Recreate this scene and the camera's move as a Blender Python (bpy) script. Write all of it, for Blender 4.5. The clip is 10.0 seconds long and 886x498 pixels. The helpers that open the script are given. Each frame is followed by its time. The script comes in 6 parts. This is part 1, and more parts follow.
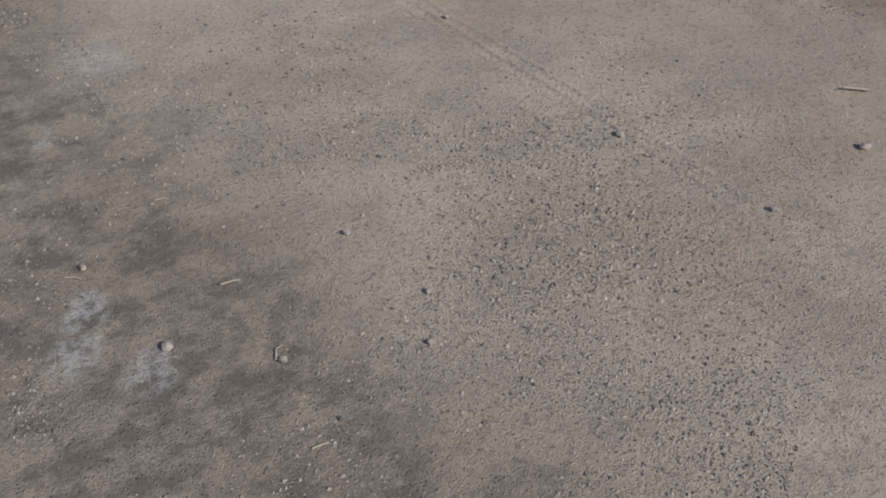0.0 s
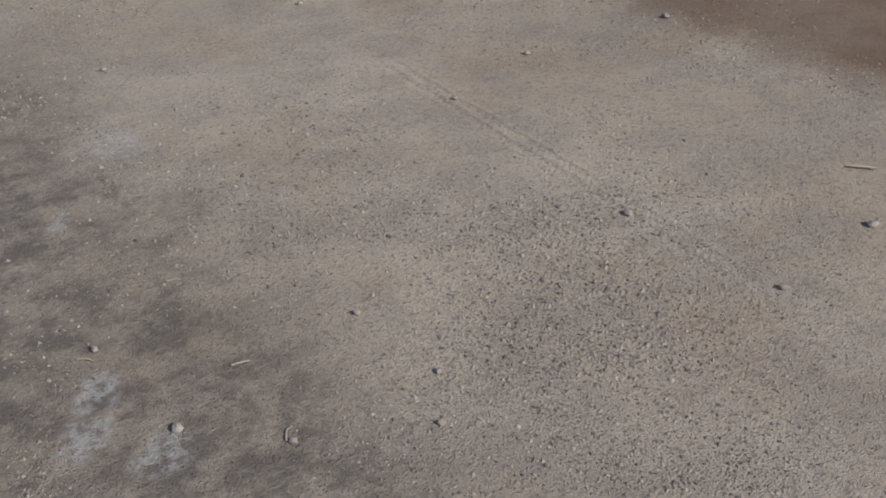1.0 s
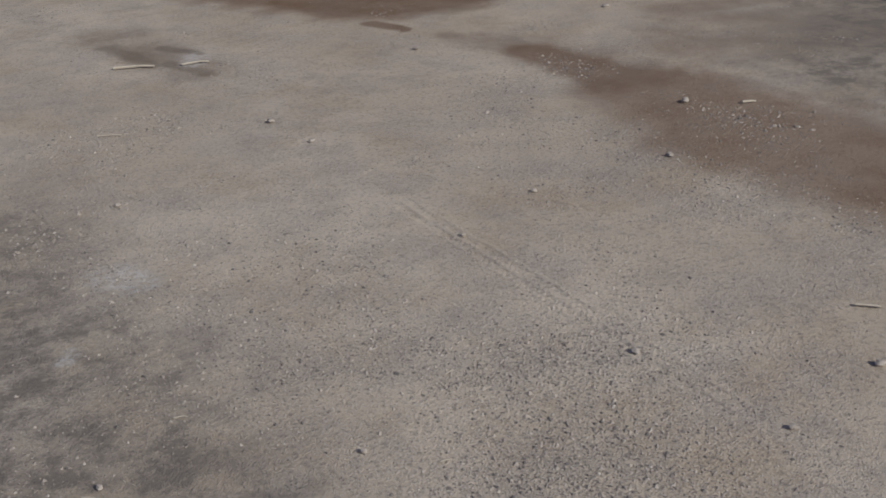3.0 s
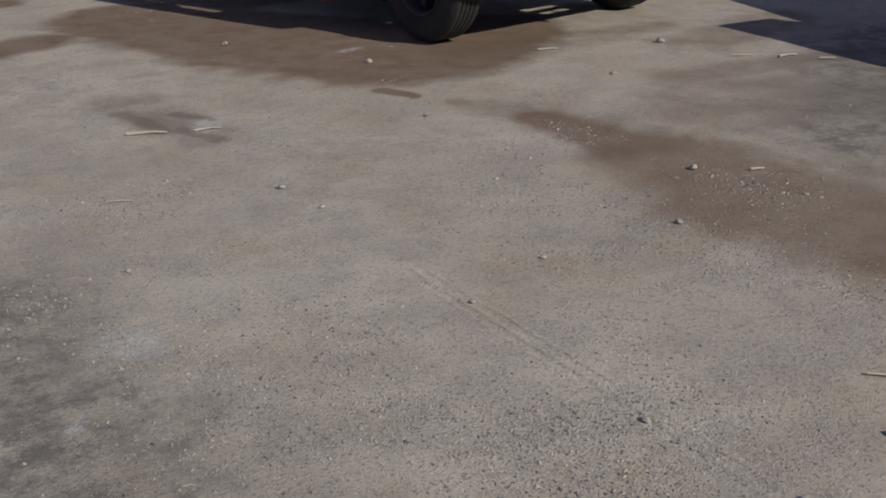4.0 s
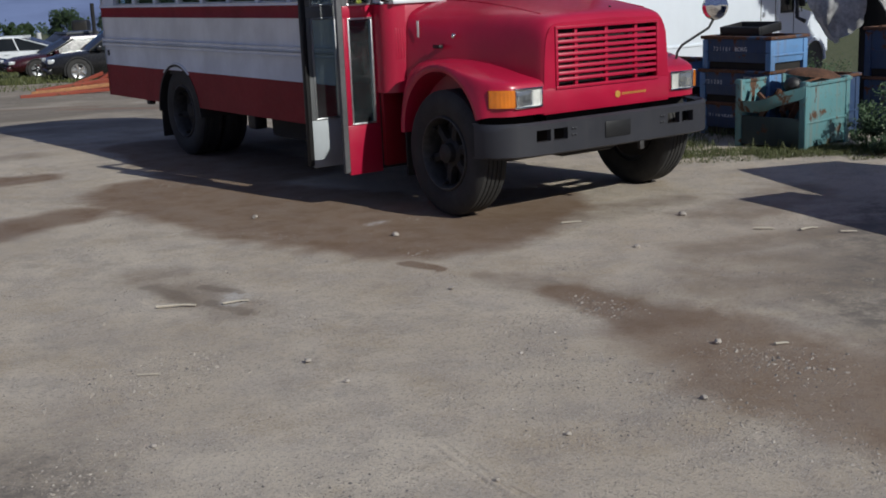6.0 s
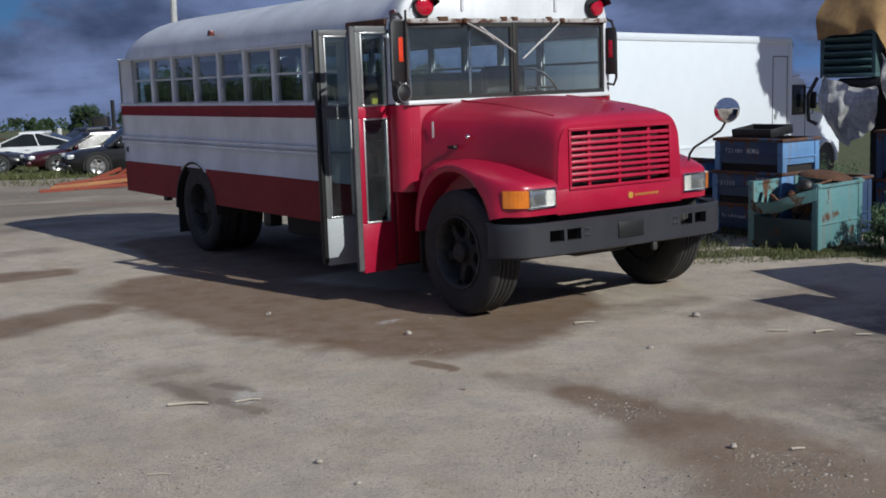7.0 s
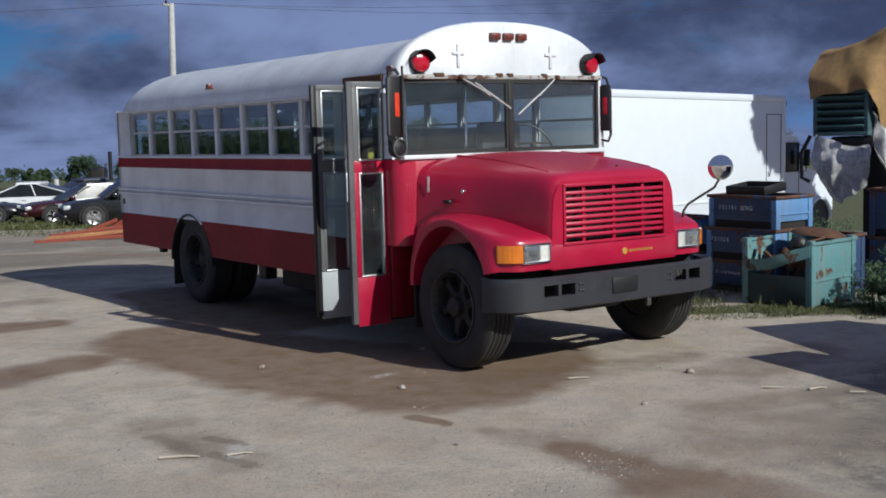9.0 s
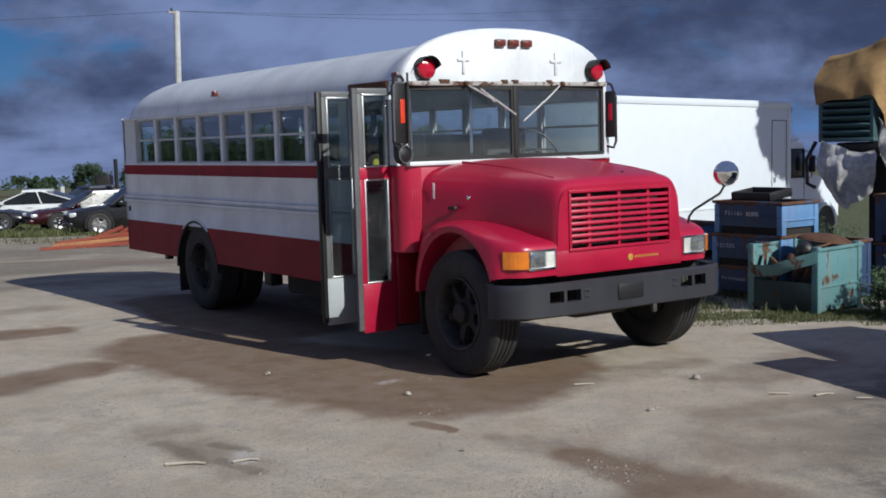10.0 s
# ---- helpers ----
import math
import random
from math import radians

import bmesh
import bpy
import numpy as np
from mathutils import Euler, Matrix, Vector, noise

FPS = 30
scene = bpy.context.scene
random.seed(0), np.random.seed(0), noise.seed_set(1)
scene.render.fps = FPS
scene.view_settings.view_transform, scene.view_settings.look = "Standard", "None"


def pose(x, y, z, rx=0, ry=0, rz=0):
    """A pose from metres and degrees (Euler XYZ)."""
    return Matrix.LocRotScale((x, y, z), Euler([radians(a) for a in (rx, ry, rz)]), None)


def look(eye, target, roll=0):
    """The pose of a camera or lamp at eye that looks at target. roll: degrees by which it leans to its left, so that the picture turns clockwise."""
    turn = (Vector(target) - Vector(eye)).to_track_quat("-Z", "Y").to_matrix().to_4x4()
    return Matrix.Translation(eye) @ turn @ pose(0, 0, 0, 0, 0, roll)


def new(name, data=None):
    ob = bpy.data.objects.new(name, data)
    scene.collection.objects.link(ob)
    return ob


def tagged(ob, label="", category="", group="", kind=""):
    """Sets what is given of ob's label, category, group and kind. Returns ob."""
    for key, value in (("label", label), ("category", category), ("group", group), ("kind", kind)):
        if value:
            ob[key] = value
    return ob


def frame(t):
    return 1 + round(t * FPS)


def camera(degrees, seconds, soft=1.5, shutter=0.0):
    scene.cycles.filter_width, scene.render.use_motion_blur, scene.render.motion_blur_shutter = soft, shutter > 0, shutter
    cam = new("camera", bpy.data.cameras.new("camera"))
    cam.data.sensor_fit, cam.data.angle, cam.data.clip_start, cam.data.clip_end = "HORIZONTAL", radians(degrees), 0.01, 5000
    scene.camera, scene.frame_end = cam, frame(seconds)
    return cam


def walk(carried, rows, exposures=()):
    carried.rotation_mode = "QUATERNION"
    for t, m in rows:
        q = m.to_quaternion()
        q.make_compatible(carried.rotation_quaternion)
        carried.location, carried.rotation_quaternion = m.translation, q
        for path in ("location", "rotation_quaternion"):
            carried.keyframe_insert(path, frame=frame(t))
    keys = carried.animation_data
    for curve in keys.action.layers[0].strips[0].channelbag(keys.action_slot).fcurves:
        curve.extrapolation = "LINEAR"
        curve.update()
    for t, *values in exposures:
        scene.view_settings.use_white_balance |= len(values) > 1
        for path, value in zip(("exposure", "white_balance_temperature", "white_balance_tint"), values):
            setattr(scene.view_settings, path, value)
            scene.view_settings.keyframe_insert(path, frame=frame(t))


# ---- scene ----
cam = camera(41.3, 10.0, soft=1.8)
PATH = [
    (0, (-6.569, -7.659, 1.761), (-5.579, -6.331, 0.64), -1.9),
    (0.5, (-6.571, -7.659, 1.769), (-5.567, -6.296, 0.704), -2.3),
    (1, (-6.572, -7.665, 1.777), (-5.551, -6.274, 0.766), -2.4),
    (1.5, (-6.573, -7.668, 1.788), (-5.535, -6.252, 0.829), -2.3),
    (2, (-6.574, -7.67, 1.793), (-5.522, -6.234, 0.882), -2.4),
    (2.5, (-6.576, -7.673, 1.803), (-5.511, -6.216, 0.94), -2.4),
    (4, (-6.582, -7.671, 1.829), (-5.489, -6.158, 1.112), -2.2),
    (4.5, (-6.585, -7.675, 1.846), (-5.499, -6.129, 1.188), -2.8),
    (5, (-6.586, -7.681, 1.858), (-5.491, -6.112, 1.277), -2.6),
    (5.5, (-6.59, -7.694, 1.87), (-5.481, -6.113, 1.352), -2.4),
    (7, (-6.601, -7.708, 1.911), (-5.483, -6.075, 1.625), -2.0),
    (7.5, (-6.589, -7.709, 1.916), (-5.458, -6.073, 1.697), -1.3),
    (8, (-6.602, -7.735, 1.922), (-5.465, -6.1, 1.731), -1.1),
    (8.5, (-6.595, -7.728, 1.922), (-5.459, -6.094, 1.724), -1.3),
    (9, (-6.606, -7.727, 1.919), (-5.473, -6.091, 1.723), -1.5),
    (9.5, (-6.607, -7.724, 1.916), (-5.476, -6.085, 1.728), -1.7),
    (10, (-6.61, -7.726, 1.914), (-5.483, -6.084, 1.73), -1.6),
]
EXPOSURES = [(0.0, -0.07, 6420, 8), (2.5, -0.11, 6400, 8), (4.5, -0.13, 6300, 7), (5.5, -0.06, 6250, 6), (7.0, 0.12, 6150, 5), (10.0, 0.25, 6150, 5)]
walk(cam, [(t, look(eye, target, roll)) for t, eye, target, roll in PATH], EXPOSURES)

# ---- light ----
SUN_TO = Vector((0.30, -1.55, 1.0)).normalized()
sun = new("sun", bpy.data.lights.new("sun", "SUN"))
sun.data.energy, sun.data.angle, sun.data.color = 3.6, radians(0.55), (1.0, 0.95, 0.88)
sun.matrix_world = look((20, -60, 40), Vector((20, -60, 40)) - SUN_TO)


class Nodes:
    """A thin writer of node trees."""

    def __init__(self, tree):
        self.tree = tree
        tree.nodes.clear()

    def add(self, kind, **settings):
        node = self.tree.nodes.new(kind)
        inputs = settings.pop("inputs", {})
        for key, value in settings.items():
            setattr(node, key, value)
        for key, value in inputs.items():
            if isinstance(value, bpy.types.NodeSocket):
                self.tree.links.new(value, node.inputs[key])
            else:
                node.inputs[key].default_value = value
        return node

    def math(self, op, a, b=0.0, c=0.0, clamp=False):
        return self.add("ShaderNodeMath", operation=op, use_clamp=clamp, inputs={0: a, 1: b, 2: c}).outputs[0]

    def noise(self, vector, scale, detail=4.0, rough=0.55, distort=0.0):
        return self.add("ShaderNodeTexNoise", inputs={"Vector": vector, "Scale": scale, "Detail": detail, "Roughness": rough, "Distortion": distort}).outputs[0]

    def ramp(self, value, low, high, a=0.0, b=1.0):
        return self.add("ShaderNodeMapRange", interpolation_type="SMOOTHSTEP", inputs={0: value, 1: low, 2: high, 3: a, 4: b}).outputs[0]

    def mix(self, factor, a, b, blend="MIX"):
        node = self.add("ShaderNodeMix", data_type="RGBA", blend_type=blend)
        for socket, value in ((node.inputs[0], factor), (node.inputs[6], a), (node.inputs[7], b)):
            if isinstance(value, bpy.types.NodeSocket):
                self.tree.links.new(value, socket)
            else:
                socket.default_value = value if socket is node.inputs[0] else (*value[:3], 1.0)
        return node.outputs[2]

    def scaled(self, vector, x, y, z):
        return self.add("ShaderNodeVectorMath", operation="MULTIPLY", inputs={0: vector, 1: (x, y, z)}).outputs[0]


world = bpy.data.worlds.new("sky")
scene.world = world
world.use_nodes = True
n = Nodes(world.node_tree)
sky = n.add("ShaderNodeTexSky", sky_type="NISHITA", sun_disc=False, sun_elevation=math.asin(SUN_TO.z), sun_rotation=math.atan2(SUN_TO.x, SUN_TO.y), air_density=1.0, dust_density=0.4, ozone_density=1.5)
way = n.add("ShaderNodeTexCoord").outputs["Generated"]


def dotted(x, y, z):
    return n.add("ShaderNodeVectorMath", operation="DOT_PRODUCT", inputs={0: way, 1: (x, y, z)}).outputs["Value"]


ahead, aside, height = dotted(0.566, 0.824, 0.0), dotted(0.824, -0.566, 0.0), dotted(0.0, 0.0, 1.0)


def bank(a, b, wide, tall):
    """A soft oval region of the sky round the bearing a and the height b."""
    da = n.math("DIVIDE", n.math("SUBTRACT", aside, a), wide)
    db = n.math("DIVIDE", n.math("SUBTRACT", height, b), tall)
    df = n.math("MULTIPLY", n.math("SUBTRACT", ahead, 0.95), 2.5)
    total = n.math("ADD", n.math("MULTIPLY", da, da), n.math("ADD", n.math("MULTIPLY", db, db), n.math("MULTIPLY", df, df)))
    return n.math("EXPONENT", n.math("MULTIPLY", total, -1.0))


def weighed(*pairs):
    total = n.math("MULTIPLY", pairs[0][0], pairs[0][1])
    for value, weight in pairs[1:]:
        total = n.math("ADD", total, n.math("MULTIPLY", value, weight))
    return total


def cloud_space(across, up, shift):
    return n.add("ShaderNodeCombineXYZ", inputs={0: n.math("ADD", n.math("MULTIPLY", aside, across), shift), 1: n.math("MULTIPLY", height, up), 2: n.math("MULTIPLY", ahead, across)}).outputs[0]


billow = n.noise(cloud_space(8.5, 15.0, 2.3), 1.0, 8.0, 0.55, 0.15)
wisp = n.noise(cloud_space(9.0, 48.0, 7.1), 1.0, 6.0, 0.58, 0.1)
holes = n.noise(cloud_space(10.0, 19.0, 4.4), 1.0, 8.0, 0.58, 0.15)
near_rim = n.ramp(height, 0.0, 0.05, 1.0, 0.0)
shine = weighed((billow, 1.55), (n.math("MULTIPLY", n.math("SUBTRACT", wisp, 0.5), n.ramp(height, 0.0, 0.05, 1.0, 0.12)), 1.1), (bank(-0.09, 0.085, 0.16, 0.04), 0.34), (bank(0.17, 0.045, 0.10, 0.022), 0.22), (bank(-0.34, 0.0, 0.13, 0.025), 0.20), (bank(0.26, 0.085, 0.14, 0.045), -0.30), (bank(-0.27, 0.05, 0.07, 0.02), -0.20), (near_rim, 0.04))
shine = n.ramp(n.math("SUBTRACT", shine, 0.32), 0.08, 0.90)
grey = n.mix(shine, (0.040, 0.052, 0.108), (0.172, 0.216, 0.385))
gap = n.ramp(weighed((holes, 1.3), (bank(-0.36, 0.070, 0.095, 0.040), 0.52), (bank(0.30, 0.008, 0.06, 0.022), 0.36), (wisp, 0.25)), 0.90, 1.20)
blue = n.mix(n.ramp(height, -0.02, 0.10), (0.085, 0.170, 0.380), n.scaled(sky.outputs[0], 0.008, 0.017, 0.036))
both = n.mix(gap, grey, blue)
back = n.add("ShaderNodeBackground", inputs={0: both, 1: 1.0})
n.add("ShaderNodeOutputWorld", inputs={0: back.outputs[0]})

# ---- materials ----
def material(name):
    mat = bpy.data.materials.new(name)
    mat.use_nodes = True
    return mat, Nodes(mat.node_tree)


def finish(n, color, rough, bump=None, metallic=0.0, strength=0.3, distance=0.01, **more):
    inputs = {"Base Color": color if isinstance(color, bpy.types.NodeSocket) else (*color, 1.0), "Roughness": rough, "Metallic": metallic, **more}
    if bump is not None:
        inputs["Normal"] = n.add("ShaderNodeBump", inputs={"Height": bump, "Strength": strength, "Distance": distance}).outputs[0]
    shader = n.add("ShaderNodeBsdfPrincipled", inputs=inputs)
    n.add("ShaderNodeOutputMaterial", inputs={0: shader.outputs[0]})


def place(n):
    return n.add("ShaderNodeTexCoord").outputs["Object"]


def painted(name, color, dirt, rough=0.45, wear=0.5, rust=None, rust_at=0.68, fleck=18.0, coat=0.0, spread=0.05, sheen=0.5):
    """Old paint: faded in clouds, dusty, scratched, with rust where it is given."""
    mat, n = material(name)
    at = place(n)
    broad, fine = n.noise(at, 1.6, 4.0, 0.6), n.noise(at, 22.0, 5.0, 0.65)
    streak = n.noise(n.scaled(at, 9.0, 9.0, 0.8), 1.5, 4.0, 0.6)
    tone = n.mix(n.ramp(broad, 0.3, 0.7), tuple(c * 0.88 for c in color), tuple(min(1.0, c * 1.10 + 0.004) for c in color))
    tone = n.mix(n.math("MULTIPLY", n.ramp(streak, 0.48, 0.75), 0.45 * wear), tone, dirt)
    tone = n.mix(n.math("MULTIPLY", n.ramp(fine, 0.50, 0.72), 0.22 * wear), tone, dirt)
    gloss = n.math("ADD", rough, n.math("MULTIPLY", n.math("SUBTRACT", fine, 0.5), 0.25))
    if rust:
        spots = n.noise(at, fleck, 6.0, 0.7, 0.4)
        mask = n.ramp(n.math("ADD", n.math("MULTIPLY", spots, 0.55), n.math("MULTIPLY", broad, 0.45)), rust_at - spread, rust_at)
        brown = n.mix(n.ramp(fine, 0.35, 0.65), tuple(c * 0.55 for c in rust), rust)
        tone = n.mix(mask, tone, brown)
        gloss = n.math("MAXIMUM", gloss, n.math("MULTIPLY", mask, 0.85))
    finish(n, tone, gloss, n.noise(at, 60.0, 3.0), strength=0.05, **{"Specular IOR Level": sheen}, **({"Coat Weight": coat, "Coat Roughness": 0.15} if coat else {}))
    return mat


def plain(name, color, rough, metallic=0.0, grain=30.0, depth=0.15, vary=0.25):
    mat, n = material(name)
    at = place(n)
    fine, broad = n.noise(at, grain, 5.0, 0.6), n.noise(at, grain * 0.12, 3.0, 0.5)
    mixed = n.math("ADD", n.math("MULTIPLY", fine, 0.5), n.math("MULTIPLY", broad, 0.5))
    tone = n.mix(n.ramp(mixed, 0.3, 0.7), tuple(c * (1 - vary) for c in color), tuple(min(1, c * (1 + vary)) for c in color))
    finish(n, tone, n.math("ADD", rough, n.math("MULTIPLY", n.math("SUBTRACT", fine, 0.5), 0.2)), fine, metallic, depth, 0.004)
    return mat


def glassy(name, tint, rough=0.03, film=0.0, film_tone=(0.4, 0.4, 0.38), gloss=0.5):
    """Thin glass with a dusty film; on the windshield it paints in hazy reflection."""
    mat, n = material(name)
    at = place(n)
    clear = n.add("ShaderNodeBsdfTransparent", inputs={0: (*tint, 1.0)}).outputs[0]
    shine = n.add("ShaderNodeBsdfGlossy", inputs={0: (1, 1, 1, 1), 1: rough}).outputs[0]
    edge = n.add("ShaderNodeLayerWeight", inputs={0: 0.5}).outputs["Facing"]
    facing = n.math("ADD", 0.03, n.math("MULTIPLY", n.math("POWER", edge, 2.2), gloss))
    pane = n.add("ShaderNodeMixShader", inputs={0: facing, 1: clear, 2: shine}).outputs[0]
    dusty = n.add("ShaderNodeBsdfDiffuse", inputs={0: (*film_tone, 1.0)}).outputs[0]
    amount = n.math("MULTIPLY", n.ramp(n.noise(at, 3.0, 5.0, 0.6), 0.3, 0.75, 0.3, 1.0), film)
    out = n.add("ShaderNodeMixShader", inputs={0: amount, 1: pane, 2: dusty}).outputs[0]
    n.add("ShaderNodeOutputMaterial", inputs={0: out})
    return mat


def lens(name, color, rough=0.15):
    mat, n = material(name)
    at = place(n)
    ribs = n.add("ShaderNodeTexWave", inputs={"Vector": at, "Scale": 14.0, "Distortion": 0.0}).outputs[1]
    tone = n.mix(n.ramp(n.noise(at, 12.0), 0.3, 0.7), tuple(c * 0.8 for c in color), color)
    finish(n, tone, rough, ribs, strength=0.25, distance=0.004, **{"Coat Weight": 0.6, "Coat Roughness": 0.05})
    return mat


DUST = (0.30, 0.26, 0.21)
M = {
    "white": painted("bus white paint", (0.68, 0.71, 0.745), (0.45, 0.43, 0.40), 0.42, 0.18, (0.20, 0.085, 0.035), 0.715),
    "red": painted("bus red paint", (0.41, 0.006, 0.040), (0.27, 0.04, 0.06), 0.34, 0.28, coat=0.25),
    "maroon": painted("bus dull red skirt paint", (0.215, 0.003, 0.012), (0.14, 0.012, 0.018), 0.5, 0.3, (0.12, 0.05, 0.03), 0.72, sheen=0.22),
    "bumper": painted("bumper grey paint", (0.026, 0.027, 0.034), (0.055, 0.052, 0.052), 0.5, 0.45),
    "black": plain("black painted steel", (0.014, 0.014, 0.015), 0.5),
    "under": plain("dark dirty underbody", (0.020, 0.018, 0.016), 0.85),
    "rubber": plain("weathered tyre rubber", (0.028, 0.027, 0.026), 0.78, grain=45.0, vary=0.4),
    "seal": plain("black rubber seal", (0.018, 0.018, 0.018), 0.65),
    "alu": plain("dull aluminium frame", (0.50, 0.51, 0.52), 0.38, 0.85, 25.0, 0.08, 0.15),
    "doorgrey": painted("grey door paint", (0.13, 0.135, 0.14), (0.12, 0.115, 0.11), 0.5, 0.6),
    "doorpale": painted("pale grey door paint", (0.37, 0.40, 0.42), (0.26, 0.25, 0.24), 0.45, 0.4),
    "edgegrey": plain("dark grey rubber edge", (0.10, 0.10, 0.105), 0.7),
    "sash": plain("pale window sash", (0.55, 0.57, 0.58), 0.4, 0.25, 25.0, 0.08, 0.15),
    "wiper": plain("bare wiper metal", (0.58, 0.58, 0.57), 0.4, 0.3, 25.0, 0.08, 0.2),
    "roofwhite": painted("weathered roof paint", (0.68, 0.71, 0.745), (0.33, 0.32, 0.31), 0.40, 0.42, (0.16, 0.07, 0.035), 0.700),
    "chrome": plain("chrome", (0.75, 0.75, 0.76), 0.12, 1.0, 30.0, 0.02, 0.08),
    "mirror": plain("mirror glass", (0.85, 0.86, 0.87), 0.02, 1.0, 8.0, 0.0, 0.02),
    "glass": glassy("side window glass", (0.80, 0.86, 0.86), 0.01, 0.012, gloss=0.62),
    "doorglass": glassy("door glass", (0.55, 0.62, 0.62), 0.02, 0.06, (0.30, 0.36, 0.38), 1.0),
    # bluish film puts a hazy sky reflection into the windshield's colour
    "shield": glassy("windshield glass", (0.94, 0.98, 0.98), 0.02, 0.042, (0.42, 0.50, 0.56)),
    "lampglass": glassy("headlamp glass", (0.92, 0.94, 0.95), 0.04, 0.12, (0.7, 0.7, 0.66)),
    "amber": lens("amber lens", (0.80, 0.22, 0.015)),
    "redlens": lens("red lens", (0.50, 0.006, 0.030)),
    "brownlens": lens("faded brown lens", (0.17, 0.030, 0.022), 0.3),
    "orange": lens("orange reflector", (0.75, 0.06, 0.02), 0.25),
    "rust": plain("rusted steel", (0.105, 0.050, 0.028), 0.9, 0.0, 40.0, 0.4, 0.5),
    "gold": plain("gold lettering", (0.50, 0.27, 0.05), 0.5),
    "lining": plain("bus inner lining", (0.46, 0.48, 0.49), 0.6),
    "cabin_dark": plain("dark green grey lining with cabin shade", (0.05, 0.058, 0.056), 0.6),
    "seat": plain("dark green vinyl", (0.022, 0.028, 0.030), 0.5),
    "floor": plain("black ribbed rubber floor", (0.03, 0.03, 0.03), 0.8),
    "rim": plain("rusty black wheel steel", (0.028, 0.025, 0.023), 0.65, 0.2, 20.0, 0.2, 0.5),
    "flange": plain("worn grey rim flange", (0.07, 0.068, 0.066), 0.5, 0.4, 20.0, 0.2, 0.4),
    "stencilwhite": plain("bare chipped metal", (0.62, 0.58, 0.57), 0.6),
    "dash": plain("grey dashboard", (0.13, 0.135, 0.145), 0.5),
}


# ---- building helpers ----
def part(name, bm, mat, parent=None, label="", angle=35.0):
    """Links a bmesh as one mesh object under a thing or a part."""
    mesh = bpy.data.meshes.new(name)
    bmesh.ops.recalc_face_normals(bm, faces=bm.faces[:])
    bm.to_mesh(mesh)
    bm.free()
    for f in mesh.polygons:
        f.use_smooth = True
    mesh.set_sharp_from_angle(angle=radians(angle))
    mesh.materials.append(mat)
    ob = new(name, mesh)
    ob.parent = parent
    if label:
        ob["label"] = label
    return ob


def thing(name, label, category, at=None, group="", kind=""):
    ob = new(name)
    ob.empty_display_size = 0.2
    if at is not None:
        ob.matrix_world = at
    return tagged(ob, label, category, group, kind)


def box(bm, x0, x1, y0, y1, z0, z1, bevel=0.0, m=None):
    made = bmesh.ops.create_cube(bm, size=1.0)["verts"]
    for v in made:
        v.co = Vector(((x0 + x1) / 2 + v.co.x * (x1 - x0), (y0 + y1) / 2 + v.co.y * (y1 - y0), (z0 + z1) / 2 + v.co.z * (z1 - z0)))
    if bevel:
        edges = list({e for v in made for e in v.link_edges})
        made = list({v for f in bmesh.ops.bevel(bm, geom=edges, offset=bevel, segments=2, profile=0.5, affect="EDGES")["faces"] for v in f.verts} | {v for v in made if v.is_valid})
    if m is not None:
        bmesh.ops.transform(bm, matrix=m, verts=made)
    return made


def boxed(*args, **more):
    bm = bmesh.new()
    box(bm, *args, **more)
    return bm


def skin(bm, rings, closed=True, caps=True):
    """A surface through rings of equally many points."""
    rows = [[bm.verts.new(p) for p in ring] for ring in rings]
    size = len(rows[0])
    for a, b in zip(rows, rows[1:]):
        for i in range(size if closed else size - 1):
            j = (i + 1) % size
            bm.faces.new((a[i], a[j], b[j], b[i]))
    if caps and closed:
        bm.faces.new(rows[0][::-1])
        bm.faces.new(rows[-1])
    return rows


def tube(bm, points, r, sides=8, r2=None):
    """A round bar along points, tapering from r to r2."""
    points = [Vector(p) for p in points]
    rings, side = [], None
    for i, p in enumerate(points):
        ahead = (points[min(i + 1, len(points) - 1)] - points[max(i - 1, 0)]).normalized()
        if side is None:
            side = ahead.orthogonal().normalized()
        side = (side - ahead * side.dot(ahead)).normalized()
        up = ahead.cross(side)
        rad = r if r2 is None else r + (r2 - r) * i / (len(points) - 1)
        rings.append([p + (side * math.cos(a) + up * math.sin(a)) * rad for a in (2 * math.pi * k / sides for k in range(sides))])
    skin(bm, rings)
    return bm


def tubed(points, r, sides=8, r2=None):
    return tube(bmesh.new(), points, r, sides, r2)


def lathe(bm, profile, m=None, sides=32, close=False):
    """Turns rows of (along, radius) round the x axis."""
    rings = [[Vector((x, r * math.cos(a), r * math.sin(a))) for a in (2 * math.pi * k / sides for k in range(sides))] for x, r in profile]
    before = len(bm.verts)
    skin(bm, rings + ([rings[0]] if close else []), caps=not close)
    if close:
        bmesh.ops.remove_doubles(bm, verts=bm.verts[:], dist=1e-6)
    if m is not None:
        bm.verts.ensure_lookup_table()
        bmesh.ops.transform(bm, matrix=m, verts=bm.verts[before:])
    return bm


def ring_frame(bm, x0, x1, z0, z1, wide, y0, y1, axis="y"):
    """A flat rectangular frame round an opening, in the plane across the axis."""
    for a0, a1, b0, b1 in ((x0 - wide, x1 + wide, z1, z1 + wide), (x0 - wide, x1 + wide, z0 - wide, z0), (x0 - wide, x0, z0, z1), (x1, x1 + wide, z0, z1)):
        if axis == "y":
            box(bm, a0, a1, y0, y1, b0, b1, 0.004)
        else:
            box(bm, y0, y1, a0, a1, b0, b1, 0.004)
    return bm


